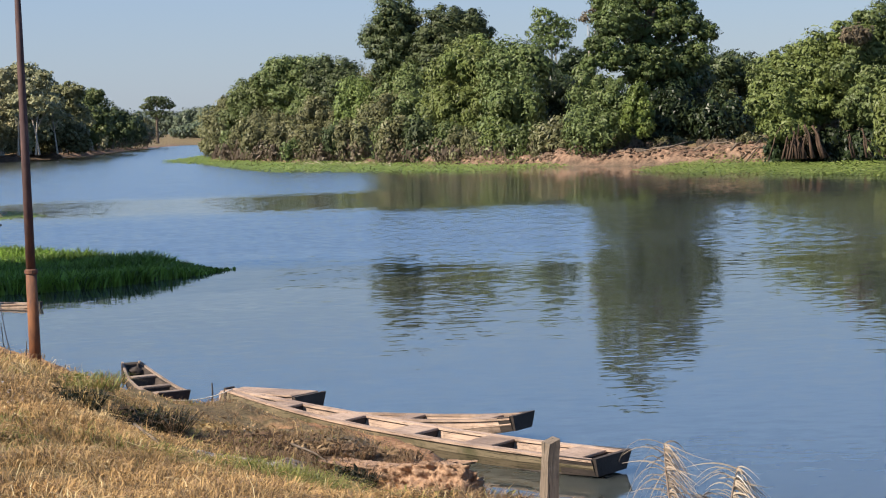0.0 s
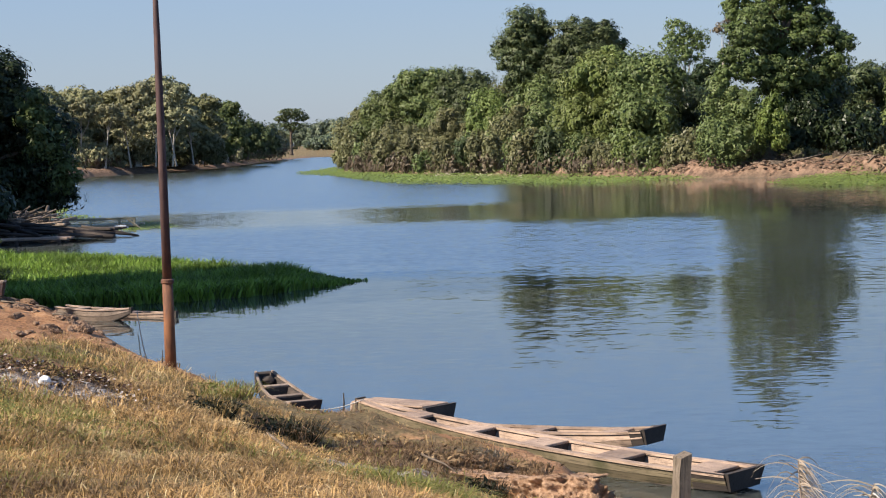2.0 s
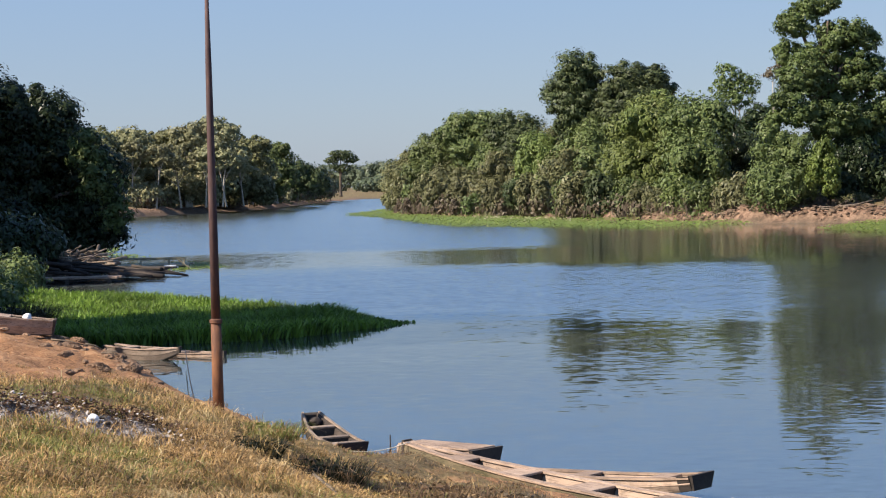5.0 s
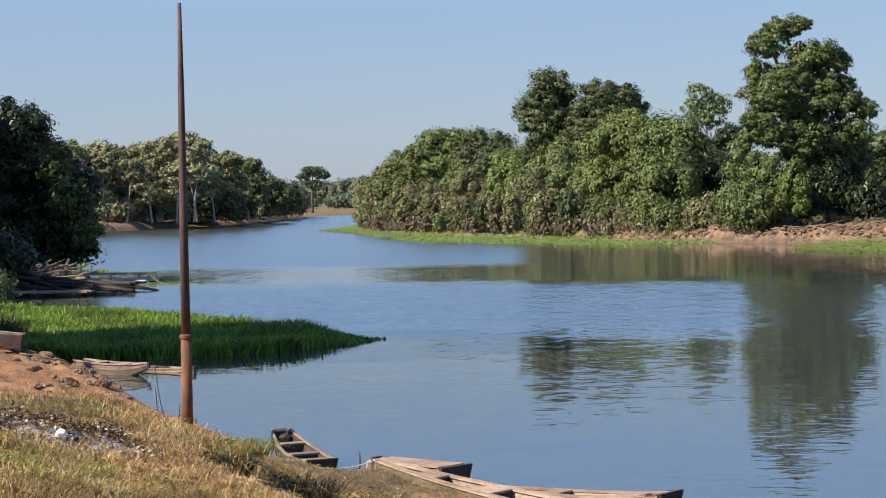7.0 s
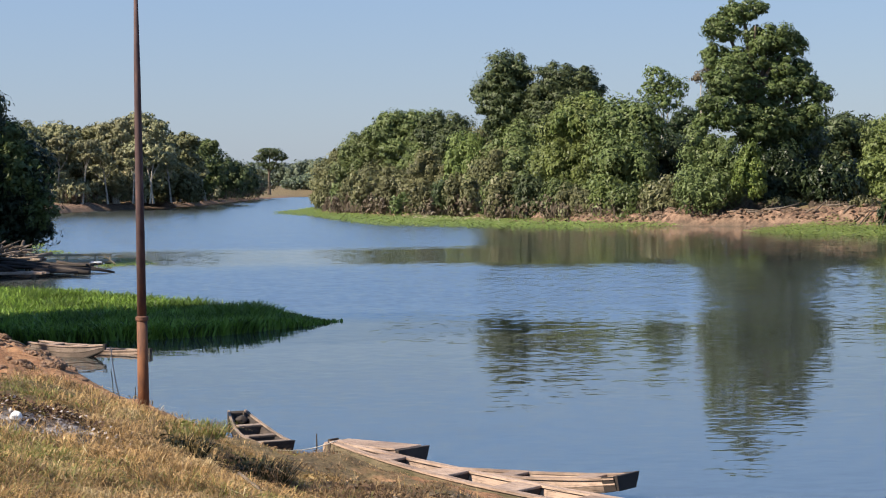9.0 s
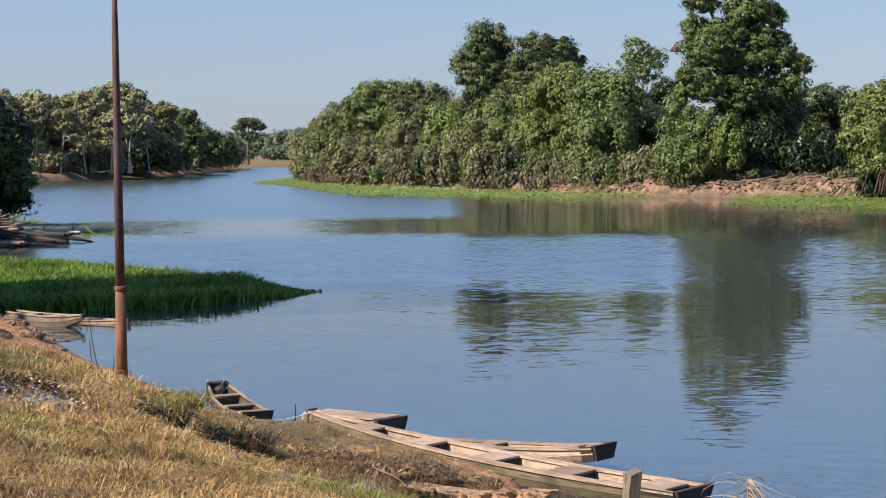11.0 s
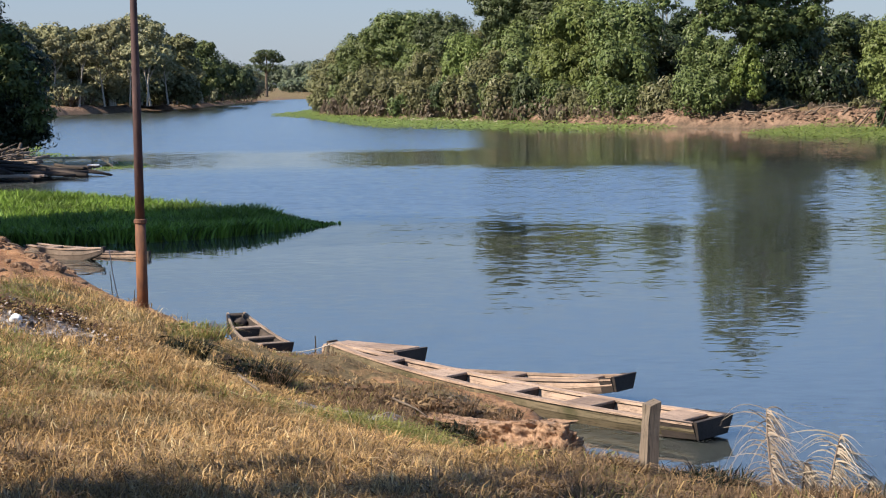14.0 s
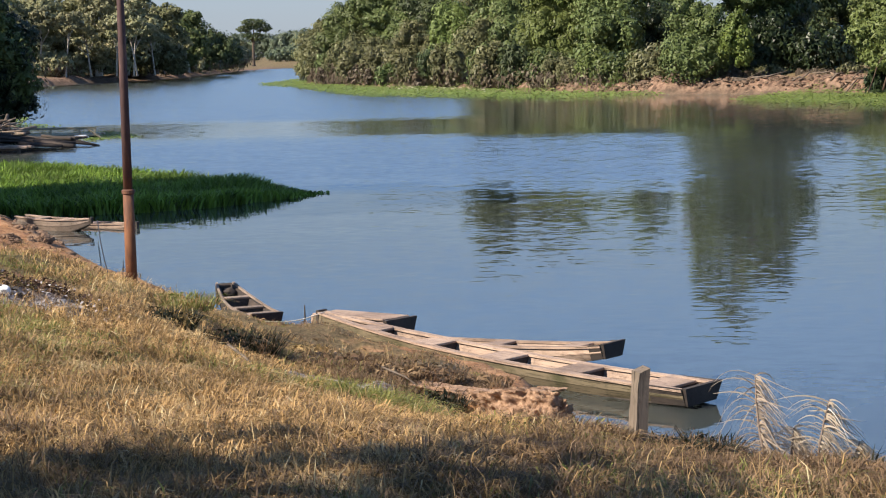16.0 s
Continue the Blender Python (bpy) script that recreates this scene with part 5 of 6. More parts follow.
def fence_post():
    x, y = 0.99, 8.60
    z = float(land(np.array([x]), np.array([y]))[0])
    bm = bmesh.new()
    bmesh.ops.create_grid(bm, x_segments=1, y_segments=1, size=0.5)
    bm.clear()
    rng = random.Random(4)
    rings = []
    for i, h in enumerate((-0.3, 0.05, 0.2, 0.36, 0.445)):
        w, dpt = 0.038 - 0.002 * i, 0.046
        rings.append([bm.verts.new((sx * w + rng.uniform(-0.004, 0.004) + h * 0.03, sy * dpt, h + (0.012 * sx if i == 4 else 0))) for sx, sy in ((-1, -1), (1, -1), (1, 1), (-1, 1))])
    for r, s in zip(rings, rings[1:]):
        for k in range(4):
            bm.faces.new((r[k], r[(k + 1) % 4], s[(k + 1) % 4], s[k]))
    bm.faces.new(rings[-1]), bm.faces.new(rings[0][::-1])
    bmesh.ops.bevel(bm, geom=[e for e in bm.edges if e.calc_face_angle(0) > 0.9], offset=0.007, segments=2, affect="EDGES")
    ob = part("fence_post", bm, POST, None)
    ob.matrix_basis = pose(x, y, z, 0, 1.5, 18)
    return tagged(ob, "weathered grey square timber post in dry grass", "post")


fence_post()


# ---- reeds, floating plants and grass ----
def blades(px, py, pz, height, width, lean, rng, bend=0.5, heading=None, thin=False):
    """Grass blades, two bent quads each, rooted at px, py, pz."""
    n = len(px)
    a = rng.uniform(0, 2 * np.pi, n) if heading is None else heading
    h = height * rng.uniform(0.55, 1.25, n)
    w = width * rng.uniform(0.6, 1.4, n)
    le = lean * rng.uniform(0.2, 1.3, n)
    dx, dy = np.cos(a), np.sin(a)
    b = rng.uniform(0, 2 * np.pi, n)
    sx, sy = np.cos(b) * w / 2, np.sin(b) * w / 2
    root = np.stack([px, py, pz], 1)
    side = np.stack([sx, sy, np.zeros(n)], 1)
    mid = root + np.stack([dx * le * h * 0.35, dy * le * h * 0.35, h * 0.6], 1)
    tip = root + np.stack([dx * le * h, dy * le * h, h * (1 - bend * 0.4 * le)], 1)
    if thin:
        V = np.stack([root, mid + side, mid - side, tip], 1).reshape(-1, 3)
        k = np.arange(n)[:, None] * 4
        return V, np.concatenate([k + np.array([0, 1, 2]), k + np.array([2, 1, 3])])
    V = np.stack([root - side, root + side, mid + side * 0.8, mid - side * 0.8, tip], 1).reshape(-1, 3)
    k = np.arange(n)[:, None] * 5
    F = np.concatenate([k + np.array([0, 1, 2]), k + np.array([0, 2, 3]), k + np.array([3, 2, 4])])
    return V, F


def inside_poly(px, py, poly):
    inside = np.zeros(px.shape, dtype=bool)
    for (x0, y0), (x1, y1) in zip(poly, poly[1:] + poly[:1]):
        inside ^= ((y0 > py) != (y1 > py)) & (px < (x1 - x0) * (py - y0) / ((y1 - y0) or 1e-9) + x0)
    return inside


def scatter(poly, n, rng):
    xs, ys = [p[0] for p in poly], [p[1] for p in poly]
    px, py = rng.uniform(min(xs), max(xs), n), rng.uniform(min(ys), max(ys), n)
    ok = inside_poly(px, py, poly)
    return px[ok], py[ok]


def reed_bed():
    """The tall grass that floats out from the near bank."""
    rng = np.random.default_rng(8)
    poly = [(-2.9, 44.6), (-3.6, 43.2), (-5.6, 40.6), (-7.2, 39.6), (-9.5, 39.4), (-13, 41.5), (-18, 50), (-19, 57), (-16.5, 57), (-12.3, 54.5), (-9.3, 51.0), (-6.7, 47.6), (-4.6, 45.8)]
    px, py = scatter(poly, 125000, rng)
    d = 0.47 + 0.07 * waves(px, py, 1.3, 4)
    edge = np.clip((px + 2.9) / -2.2, 0.25, 1.0)
    V, F = blades(px, py, np.zeros(len(px)) - 0.05, d * edge, 0.046, 0.8, rng)
    ob = mesh_object("reed_bed", V, F, LEAF["reed"])
    tagged(ob, "bed of tall bright green river grass, half in shade", "reeds", kind="stuff")


reed_bed()


def floating_mat(poly, n, seed, label, leaf=0.3, high=0.25, palette="mat"):
    rng = np.random.default_rng(seed)
    px, py = scatter(poly, n, rng)
    pz = np.maximum(0, land(px, py)) + rng.uniform(0.02, high, len(px)) * (0.7 + 0.3 * waves(px, py, 0.7, seed))
    cen = np.stack([px, py, pz], 1)
    V, F = leaves_mesh(cen, np.tile([0.0, -0.15, 0.9], (len(px), 1)), leaf, rng, long=1.2, jitter=0.3, fold=0.05)
    ob = mesh_object("floating_plants", V, F, LEAF[palette])
    tagged(ob, label, "water plants", kind="stuff")


floating_mat([(-21, 253), (-22.5, 212), (-16.8, 196), (-9.2, 156), (-5.6, 143.5), (1, 134.5), (9.4, 128), (14, 129.5), (18, 132), (16, 136.5), (8.4, 153.5), (0, 175), (-9, 193), (-17, 220), (-18, 240)],
             78000, 11, "low bright green floating plants along the wooded point", 0.19, 0.42)
floating_mat([(-5.0, 165), (2.0, 152), (6.5, 150), (5.0, 156), (-1.0, 168), (-5.5, 176)], 900, 15, "pale blossoms among floating plants", 0.16, 0.5, "plume")
floating_mat([(19.6, 114.5), (21, 107), (26, 98.5), (30, 93), (36, 88), (46, 84), (52, 100), (40, 115), (33, 123.5), (28, 128.3), (25, 126), (22.5, 121)],
             52000, 12, "low bright green floating plants below the clay bank", 0.15, 0.42)
floating_mat([(-21.5, 84), (-16, 84), (-13.8, 79), (-15.5, 76), (-20.5, 76)], 5000, 13, "green floating plants by the driftwood", 0.09, 0.12)
floating_mat([(-31, 118), (-26, 108), (-24, 98), (-20.5, 92), (-23, 90), (-30, 110)], 7000, 14, "green floating plants along the near bank", 0.15, 0.2)


def grass_thinning(px, py):
    """How much grass grows at a place: none on clay, ash and mud."""
    d = shore_distance(px, py)
    pr = np.interp(d, [0.5, 1.2, 2.2], [0, 0.25, 1.0])
    pr = np.maximum(pr, np.interp(d, [0.5, 0.9], [0, 0.75]) * (py < 20.5) * (px > -2.6))
    pr = np.where((px > -4.3) & (px < -2.3) & (py > 19.5), np.interp(d, [0.9, 1.5, 2.3], [0, 0.25, 1.0]), pr)
    pr = np.where(px < -3.6, np.interp(d, [1.5, 2.8, 4.4], [0, 0.25, 1.0]), pr)
    pr *= 1 - 0.97 * np.exp(-((px + 8.2) / 3.3) ** 4 - ((py - 28) / 6.8) ** 4)
    pr *= 1 - 0.95 * np.exp(-((px - 0.40) / 0.8) ** 4 - ((py - 13.9) / 1.2) ** 4)
    pr *= 1 - 0.98 * np.exp(-((px + 3.8) / 0.95) ** 4 - ((py - 13.75) / 0.66) ** 4)
    pr *= 1 - 0.93 * np.exp(-((px + 1.90) / 0.36) ** 4 - ((py - 14.55) / 0.26) ** 4)
    pr = np.maximum(pr, 0.10 * (px < -4) * (d > 0.8))
    pr *= 1 - 0.94 * np.exp(-((px + 0.95) / 0.6) ** 4 - ((py - 13.7) / 0.55) ** 4)
    return pr


def near_grass():
    """Dry grass over the bank in front: tussocks of bent blades, thinner on clay and ash."""
    rng = np.random.default_rng(21)
    n = 46000
    r = np.where(rng.uniform(size=n) < 0.5, rng.uniform(5.8, 15, n), rng.uniform(8, 30, n))
    a = np.radians(rng.uniform(-21, 19, n))
    cx, cy = np.sin(a) * r, np.cos(a) * r
    pr = grass_thinning(cx, cy) * (0.72 + 0.45 * waves(cx, cy, 2.7, 17) + 0.3 * waves(cx, cy, 7.0, 27))
    ok = rng.uniform(size=n) < pr
    cx, cy = cx[ok], cy[ok]
    m = 18
    n = len(cx)
    off = rng.normal(size=(n, m, 2)) * 0.055
    px, py = (cx[:, None] + off[..., 0]).ravel(), (cy[:, None] + off[..., 1]).ravel()
    pz = land(px, py) - 0.012
    head = (np.arctan2(off[..., 1], off[..., 0]) + rng.normal(size=(n, m)) * 0.8).ravel()
    tall = np.repeat(np.clip(0.095 + 0.03 * waves(cx, cy, 1.9, 12) + 0.03 * waves(cx, cy, 6.0, 13) + rng.uniform(-0.025, 0.055, n), 0.03, 0.2), m)
    g = waves(cx, cy, 1.1, 31) + rng.normal(size=n) * 0.45
    g += 2.4 * np.exp(-((cx + 0.42) / 0.42) ** 2 - ((cy - 11.5) / 0.6) ** 2) + 0.9 * np.exp(-((cx + 1.5) / 0.6) ** 2 - ((cy - 14.6) / 0.9) ** 2)
    brown = np.exp(-((cx + 0.7) / 0.9) ** 2 - ((cy - 15.8) / 1.6) ** 2) * 2 + np.exp(-((cx - 1.6) / 1.0) ** 2 - ((cy - 8.2) / 0.7) ** 2) * 1.4 + rng.normal(size=n) * 0.5
    brown += np.interp(shore_distance(cx, cy), [1.5, 2.6], [0.9, 0.0]) * (cy < 21) * (cx > -2.5) + 0.35 * waves(cx, cy, 1.7, 41) + 0.75 * np.clip((9.4 - cy) / 1.6, 0, 1) * np.clip((cx + 0.6) / 1.0, 0.35, 1)
    tall = tall * np.repeat(1 + 0.7 * np.exp(-((cx + 0.42) / 0.42) ** 2 - ((cy - 11.5) / 0.6) ** 2), m)
    tall = tall * np.repeat(1 - 0.62 * np.exp(-((cx + 0.8) / 1.9) ** 4 - ((cy - 18.0) / 3.0) ** 4), m)
    kind = np.where(g > 0.8, 1, np.where(brown > 0.5, 2, 0))
    kind = np.repeat(kind, m)
    for k, mat, lab, nm in ((0, "hay", "dry straw-coloured grass on the bank", "dry_grass"), (1, "sprout", "patches of yellowish green grass among dry stalks", "green_grass"),
                            (2, "straw", "brown dead grass on the crumbling bank", "dead_grass")):
        sel = kind == k
        V, F = blades(px[sel], py[sel], pz[sel], tall[sel], 0.0040 + 0.00026 * np.hypot(px[sel], py[sel]), 1.4, rng, 1.0, head[sel], True)
        tagged(mesh_object(nm, V, F, LEAF[mat]), lab, "grass", kind="stuff")


near_grass()


def tall_stalks():
    """Sparse long bleached stalks that stand out of the dry grass."""
    rng = np.random.default_rng(33)
    n = 5200
    r = rng.uniform(5.8, 17, n)
    a = np.radians(rng.uniform(-20, 18, n))
    px, py = np.sin(a) * r, np.cos(a) * r
    ok = rng.uniform(size=n) < grass_thinning(px, py)
    px, py = px[ok], py[ok]
    V, F = blades(px, py, land(px, py) - 0.01, 0.19, 0.005, 0.9, rng, 0.9)
    tagged(mesh_object("tall_stalks", V, F, LEAF["hay"]), "sparse long bleached grass stalks", "grass", kind="stuff")


tall_stalks()


def ground_z(x, y):
    return float(land(np.array([x]), np.array([y]))[0])


def weed_bush(x, y, w, h, seed, palette, label, n=160, stalks=160, leaf=0.03, second="hay"):
    """A tangle of bent stems with small leaves."""
    rng = np.random.default_rng(seed)
    root = new("weed_bush")
    root.location = (x, y, ground_z(x, y))
    tagged(root, label, "weeds")
    d = rng.normal(size=(n, 3))
    d /= np.linalg.norm(d, axis=1, keepdims=True)
    d[:, 2] = np.abs(d[:, 2])
    cen = d * np.array([w, w * 0.7, h]) * rng.uniform(0.3, 1.0, (n, 1))
    V, F = leaves_mesh(cen, d, leaf, rng, long=2.6)
    mesh_object("foliage", V, F, LEAF[palette], root)
    for nm, mat, k in (("green_tangle", palette, 2 * stalks), ("dry_tangle", second, stalks)):
        a = rng.uniform(0, 2 * np.pi, k)
        q = w * np.sqrt(rng.uniform(0, 1, k))
        V, F = blades(np.cos(a) * q, np.sin(a) * q * 0.7, np.zeros(k) - 0.03, h * 1.3, 0.009, 1.3, rng, 1.0, a + rng.normal(size=k))
        mesh_object(nm, V, F, LEAF[mat], root)
    return root


# near-black leaves paint the dark of the hollow under overhanging grass
weed_bush(-1.92, 14.95, 0.42, 0.24, 71, "shrub", "tangled weeds over a bank hollow, near black as its shade", 600, 380, second="straw")
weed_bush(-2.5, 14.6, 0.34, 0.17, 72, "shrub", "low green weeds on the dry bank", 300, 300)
weed_bush(-2.6, 15.9, 0.45, 0.14, 83, "sprout", "yellowish green weeds on the dry bank", 100, 260)
weed_bush(-0.95, 15.3, 0.45, 0.10, 73, "straw", "brown dead weeds on the crumbling bank", 260, 320, second="straw")
weed_bush(-0.15, 15.0, 0.34, 0.10, 80, "straw", "brown dead weeds on the crumbling bank", 160, 300, second="dry")
for wx, wy, wp, k in ((-0.5, 14.9, "straw", 84), (-0.75, 16.0, "straw", 85), (-1.5, 16.3, "hay", 86), (-0.2, 15.6, "dry", 87), (-1.15, 15.6, "dry", 88), (0.2, 15.2, "straw", 90)):
    weed_bush(wx, wy, 0.42, 0.075, k, wp, "tangled brown dead weeds on the crumbling bank", 200, 240, second="straw")
weed_bush(-1.2, 17.2, 0.5, 0.05, 81, "straw", "brown dead weeds on the crumbling bank", 160, 360, second="hay")
# dark weeds that also stand for the shade under the overhang
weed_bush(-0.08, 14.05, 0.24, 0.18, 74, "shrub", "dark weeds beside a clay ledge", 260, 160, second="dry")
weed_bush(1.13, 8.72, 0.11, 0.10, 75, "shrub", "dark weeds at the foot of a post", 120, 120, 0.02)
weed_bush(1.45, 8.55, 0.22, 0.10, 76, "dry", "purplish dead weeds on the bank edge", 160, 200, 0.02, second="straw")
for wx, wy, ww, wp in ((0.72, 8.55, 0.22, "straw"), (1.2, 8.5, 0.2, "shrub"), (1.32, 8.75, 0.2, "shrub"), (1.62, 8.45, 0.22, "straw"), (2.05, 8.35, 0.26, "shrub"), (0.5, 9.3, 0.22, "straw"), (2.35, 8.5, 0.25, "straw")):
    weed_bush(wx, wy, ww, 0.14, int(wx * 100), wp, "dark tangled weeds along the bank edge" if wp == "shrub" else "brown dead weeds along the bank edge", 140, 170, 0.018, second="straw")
weed_bush(0.86, 9.2, 0.08, 0.16, 77, "sprout", "small green weed behind a post", 60, 20, 0.02)
weed_bush(1.9, 8.4, 0.26, 0.10, 78, "sprout", "green weeds under bleached palm fronds", 160, 200, 0.02)
weed_bush(0.75, 8.9, 0.25, 0.09, 82, "straw", "dead grass along the bank edge", 60, 200, 0.02)
# slope's shade is put into the near-black blades
weed_bush(-12.5, 38.4, 1.6, 0.5, 79, "shrub", "rank grass on the bank slope, shade in its leaf colour", 2000, 1200, 0.06, second="shrub")


for tx, ty, tw, th in ((-16.2, 50.5, 1.8, 1.1), (-17.2, 54.0, 2.0, 1.3), (-18.4, 58.0, 2.0, 1.5), (-19.2, 62.0, 2.0, 1.6), (-17.8, 48.5, 2.2, 1.5), (-19.0, 52.5, 2.4, 1.7)):
    thicket(tx, ty, ground_z(tx, ty) - 0.1, tw, th * 0.85, "mid", int(-tx * 10), "low green bush on the near bank slope", 0.10, False)


def stick(a, b, r, label, material=DRIFT):
    bm = bmesh.new()
    a, b = Vector(a), Vector(b)
    mid = a.lerp(b, 0.5) + Vector((0.01, 0.02, 0.02))
    tube_into(bm, [a, mid, b], [r, r * 0.9, r * 0.6], 7)
    return tagged(part("fallen_stick", bm, material, None, smooth=True), label, "stick")


stick((-1.72, 13.35, ground_z(-1.72, 13.35) + 0.10), (-1.38, 12.75, ground_z(-1.38, 12.75) + 0.02), 0.014, "pale broken branch leaning out of weeds")
stick((-0.55, 14.7, ground_z(-0.55, 14.7) + 0.1), (-0.15, 14.3, ground_z(-0.15, 14.3) + 0.02), 0.010, "dry cane lying on ash")


# ---- clay clods ----
def clod_mesh(size, seed):
    rng = random.Random(seed)
    bm = bmesh.new()
    bmesh.ops.create_icosphere(bm, subdivisions=5 if size[0] > 0.2 else 3, radius=1)
    for v in bm.verts:
        p = v.co * 1.3 + Vector((seed * 3.1, 0, 0))
        crumb = abs(noise.noise(p * 4)) * 0.30 + abs(noise.noise(p * 9)) * 0.22 + abs(noise.noise(p * 19)) * 0.12
        k = 1.1 + 0.30 * noise.noise(p) - crumb
        v.co = Vector((v.co.x * size[0], v.co.y * size[1], v.co.z * size[2])) * k
    return bm


def clod(x, y, size, seed, sink=0.4, label="crumbled lump of dry reddish clay", material=None):
    ob = part("clay_clod", clod_mesh(size, seed), material or CLAY, None)
    ob.matrix_basis = pose(x, y, ground_z(x, y) + size[2] * (1 - 2 * sink) * 0.6, 0, 0, seed * 37)
    return tagged(ob, label, "clod", "clay clods")


rc = random.Random(77)


def clay_ledge():
    """The undercut edge of the bank: a crumbling face below a sagging lip, broken off at its end."""
    line = np.array([(-0.70, 14.75, 0.76), (-0.35, 14.48, 0.76), (-0.02, 14.22, 0.75), (0.32, 13.98, 0.77), (0.62, 13.78, 0.83), (0.88, 13.66, 0.83), (0.99, 13.74, 0.70), (1.02, 13.98, 0.45)])
    n, m = 190, 46
    u = np.linspace(0, len(line) - 1, n)
    at = np.stack([np.interp(u, np.arange(len(line)), line[:, k]) for k in range(3)], 1)
    ahead = np.gradient(at[:, :2], axis=0)
    ahead /= np.linalg.norm(ahead, axis=1, keepdims=True)
    face = np.stack([ahead[:, 1], -ahead[:, 0]], 1)          # towards the open bank
    verts = []
    for i in range(n):
        foot = ground_z(at[i, 0] + face[i, 0] * 0.14, at[i, 1] + face[i, 1] * 0.14) - 0.08
        for j in range(m):
            v = j / (m - 1)
            if v < 0.4:
                out, z = -0.42 + v / 0.4 * 0.46, at[i, 2] - 0.05 * (1 - v / 0.4)
            else:
                w = (v - 0.4) / 0.6
                out, z = 0.04 - 0.07 * math.sin(w * 2.4) + 0.16 * w ** 2, at[i, 2] * (1 - w) + foot * w
            p = Vector((at[i, 0] + face[i, 0] * out, at[i, 1] + face[i, 1] * out, z))
            crumb = 0.075 * noise.noise(p * 4.0) - 0.085 * abs(noise.noise(p * 9.0)) - 0.060 * abs(noise.noise(p * 21.0)) + 0.030 * noise.noise(p * 45.0) + 0.03
            p += Vector((face[i, 0], face[i, 1], 0.45)) * crumb * min(1.0, 0.5 + v * 2)
            verts.append(p[:])
    idx = np.arange(n * m).reshape(n, m)
    quads = np.stack([idx[:-1, :-1], idx[1:, :-1], idx[1:, 1:], idx[:-1, 1:]], -1).reshape(-1, 4)
    return tagged(mesh_object("clay_ledge", verts, quads, CLAY), "eroded ledge of dry pinkish clay along the bank", "clay ledge")


clay_ledge()
for k in range(110):
    s = rc.uniform(0.012, 0.055)
    clod(rc.uniform(-0.1, 1.05), rc.uniform(13.2, 14.4), (s * 1.3, s, s * 0.8), 10 + k)
shore_pts = [(-3.9, 23.0), (-4.9, 25.0), (-6.2, 28.2), (-7.6, 31.6), (-9.0, 34.8)]
for k in range(60):
    i = rc.randrange(4)
    q = rc.random()
    x = shore_pts[i][0] + (shore_pts[i + 1][0] - shore_pts[i][0]) * q - rc.uniform(-0.1, 1.9)
    y = shore_pts[i][1] + (shore_pts[i + 1][1] - shore_pts[i][1]) * q - rc.uniform(-0.4, 0.8)
    s = rc.uniform(0.03, 0.10) * rc.choice((0.5, 1, 1.2))
    clod(x, y, (s * 1.4, s, s * 0.7), 50 + k, 0.72, "damp brown lump of bank clay", EARTH)


for k in range(70):
    x, y = rc.uniform(-10.8, -7.0), rc.uniform(29.5, 36.2)
    d = float(shore_distance(np.array([x]), np.array([y]))[0])
    if 0.1 < d < 1.9:
        s = rc.uniform(0.05, 0.17) * rc.choice((0.6, 1.0))
        clod(x, y, (s * 1.4, s, s * 0.8), 200 + k, 0.68, "rough lump of reddish bank clay", EARTH)
for k in range(16):
    x, y = rc.uniform(-10.2, -7.6), rc.uniform(30.5, 36.0)
    d = float(shore_distance(np.array([x]), np.array([y]))[0])
    if 0.0 < d < 1.8:
        a, L = rc.uniform(-0.9, 0.5), rc.uniform(0.3, 0.8)
        x1, y1 = x + math.cos(a) * L, y + math.sin(a) * L
        stick((x, y, ground_z(x, y) + 0.06), (x1, y1, max(0.02, ground_z(x1, y1)) + 0.04), rc.uniform(0.012, 0.03), "dark broken root lying on bank rubble")


def bank_litter():
    """Dry twigs, roots and leaves strewn along the eroded edge."""
    rng = np.random.default_rng(15)
    n = 2600
    px, py = rng.uniform(-10, 1.2, n), rng.uniform(12.5, 36, n)
    d = shore_distance(px, py)
    ok = (d > 0.15) & (d < 2.0 + rng.normal(size=n) * 0.5)
    px, py = px[ok], py[ok]
    cen = np.stack([px, py, land(px, py) + 0.015], 1)
    V, F = leaves_mesh(cen, np.tile([0.0, 0, 1.0], (len(px), 1)), 0.022, rng, long=4.0)
    tagged(mesh_object("bank_litter", V, F, LEAF["straw"]), "dry twigs and dead leaves on bare clay", "litter", kind="stuff")


bank_litter()

# ---- burnt rubbish on the grass ----
def rubbish():
    rng = np.random.default_rng(5)
    for nm, n, mat, lab, lumps in (("ash_scraps", 500, ASH, "pale ash and burnt paper in a heap on grass", ((-4.1, 13.9, 0.35), (-3.2, 13.55, 0.28), (-3.7, 13.5, 0.5))),
                                   ("charred_scraps", 1500, CHAR, "charred leaves and scraps in a heap on grass", ((-3.75, 13.85, 0.28), (-4.2, 13.6, 0.2), (-3.35, 13.95, 0.24)))):
        pick = np.array(lumps)[rng.integers(0, 3, n)]
        px = pick[:, 0] + rng.normal(size=n) * pick[:, 2]
        py = pick[:, 1] + rng.normal(size=n) * pick[:, 2] * 0.5
        pz = land(px, py) + rng.uniform(0.0, 0.13, n) * np.exp(-((py - 13.8) / 0.35) ** 2)
        V, F = leaves_mesh(np.stack([px, py, pz], 1), np.tile([0.0, 0, 1.0], (n, 1)), 0.022, rng, long=1.7)
        tagged(mesh_object(nm, V, F, mat), lab, "ash heap", kind="stuff")


rubbish()
bm = clod_mesh((0.048, 0.042, 0.040), 5)
bag = part("plastic_bag", bm, WHITE, None, smooth=True)
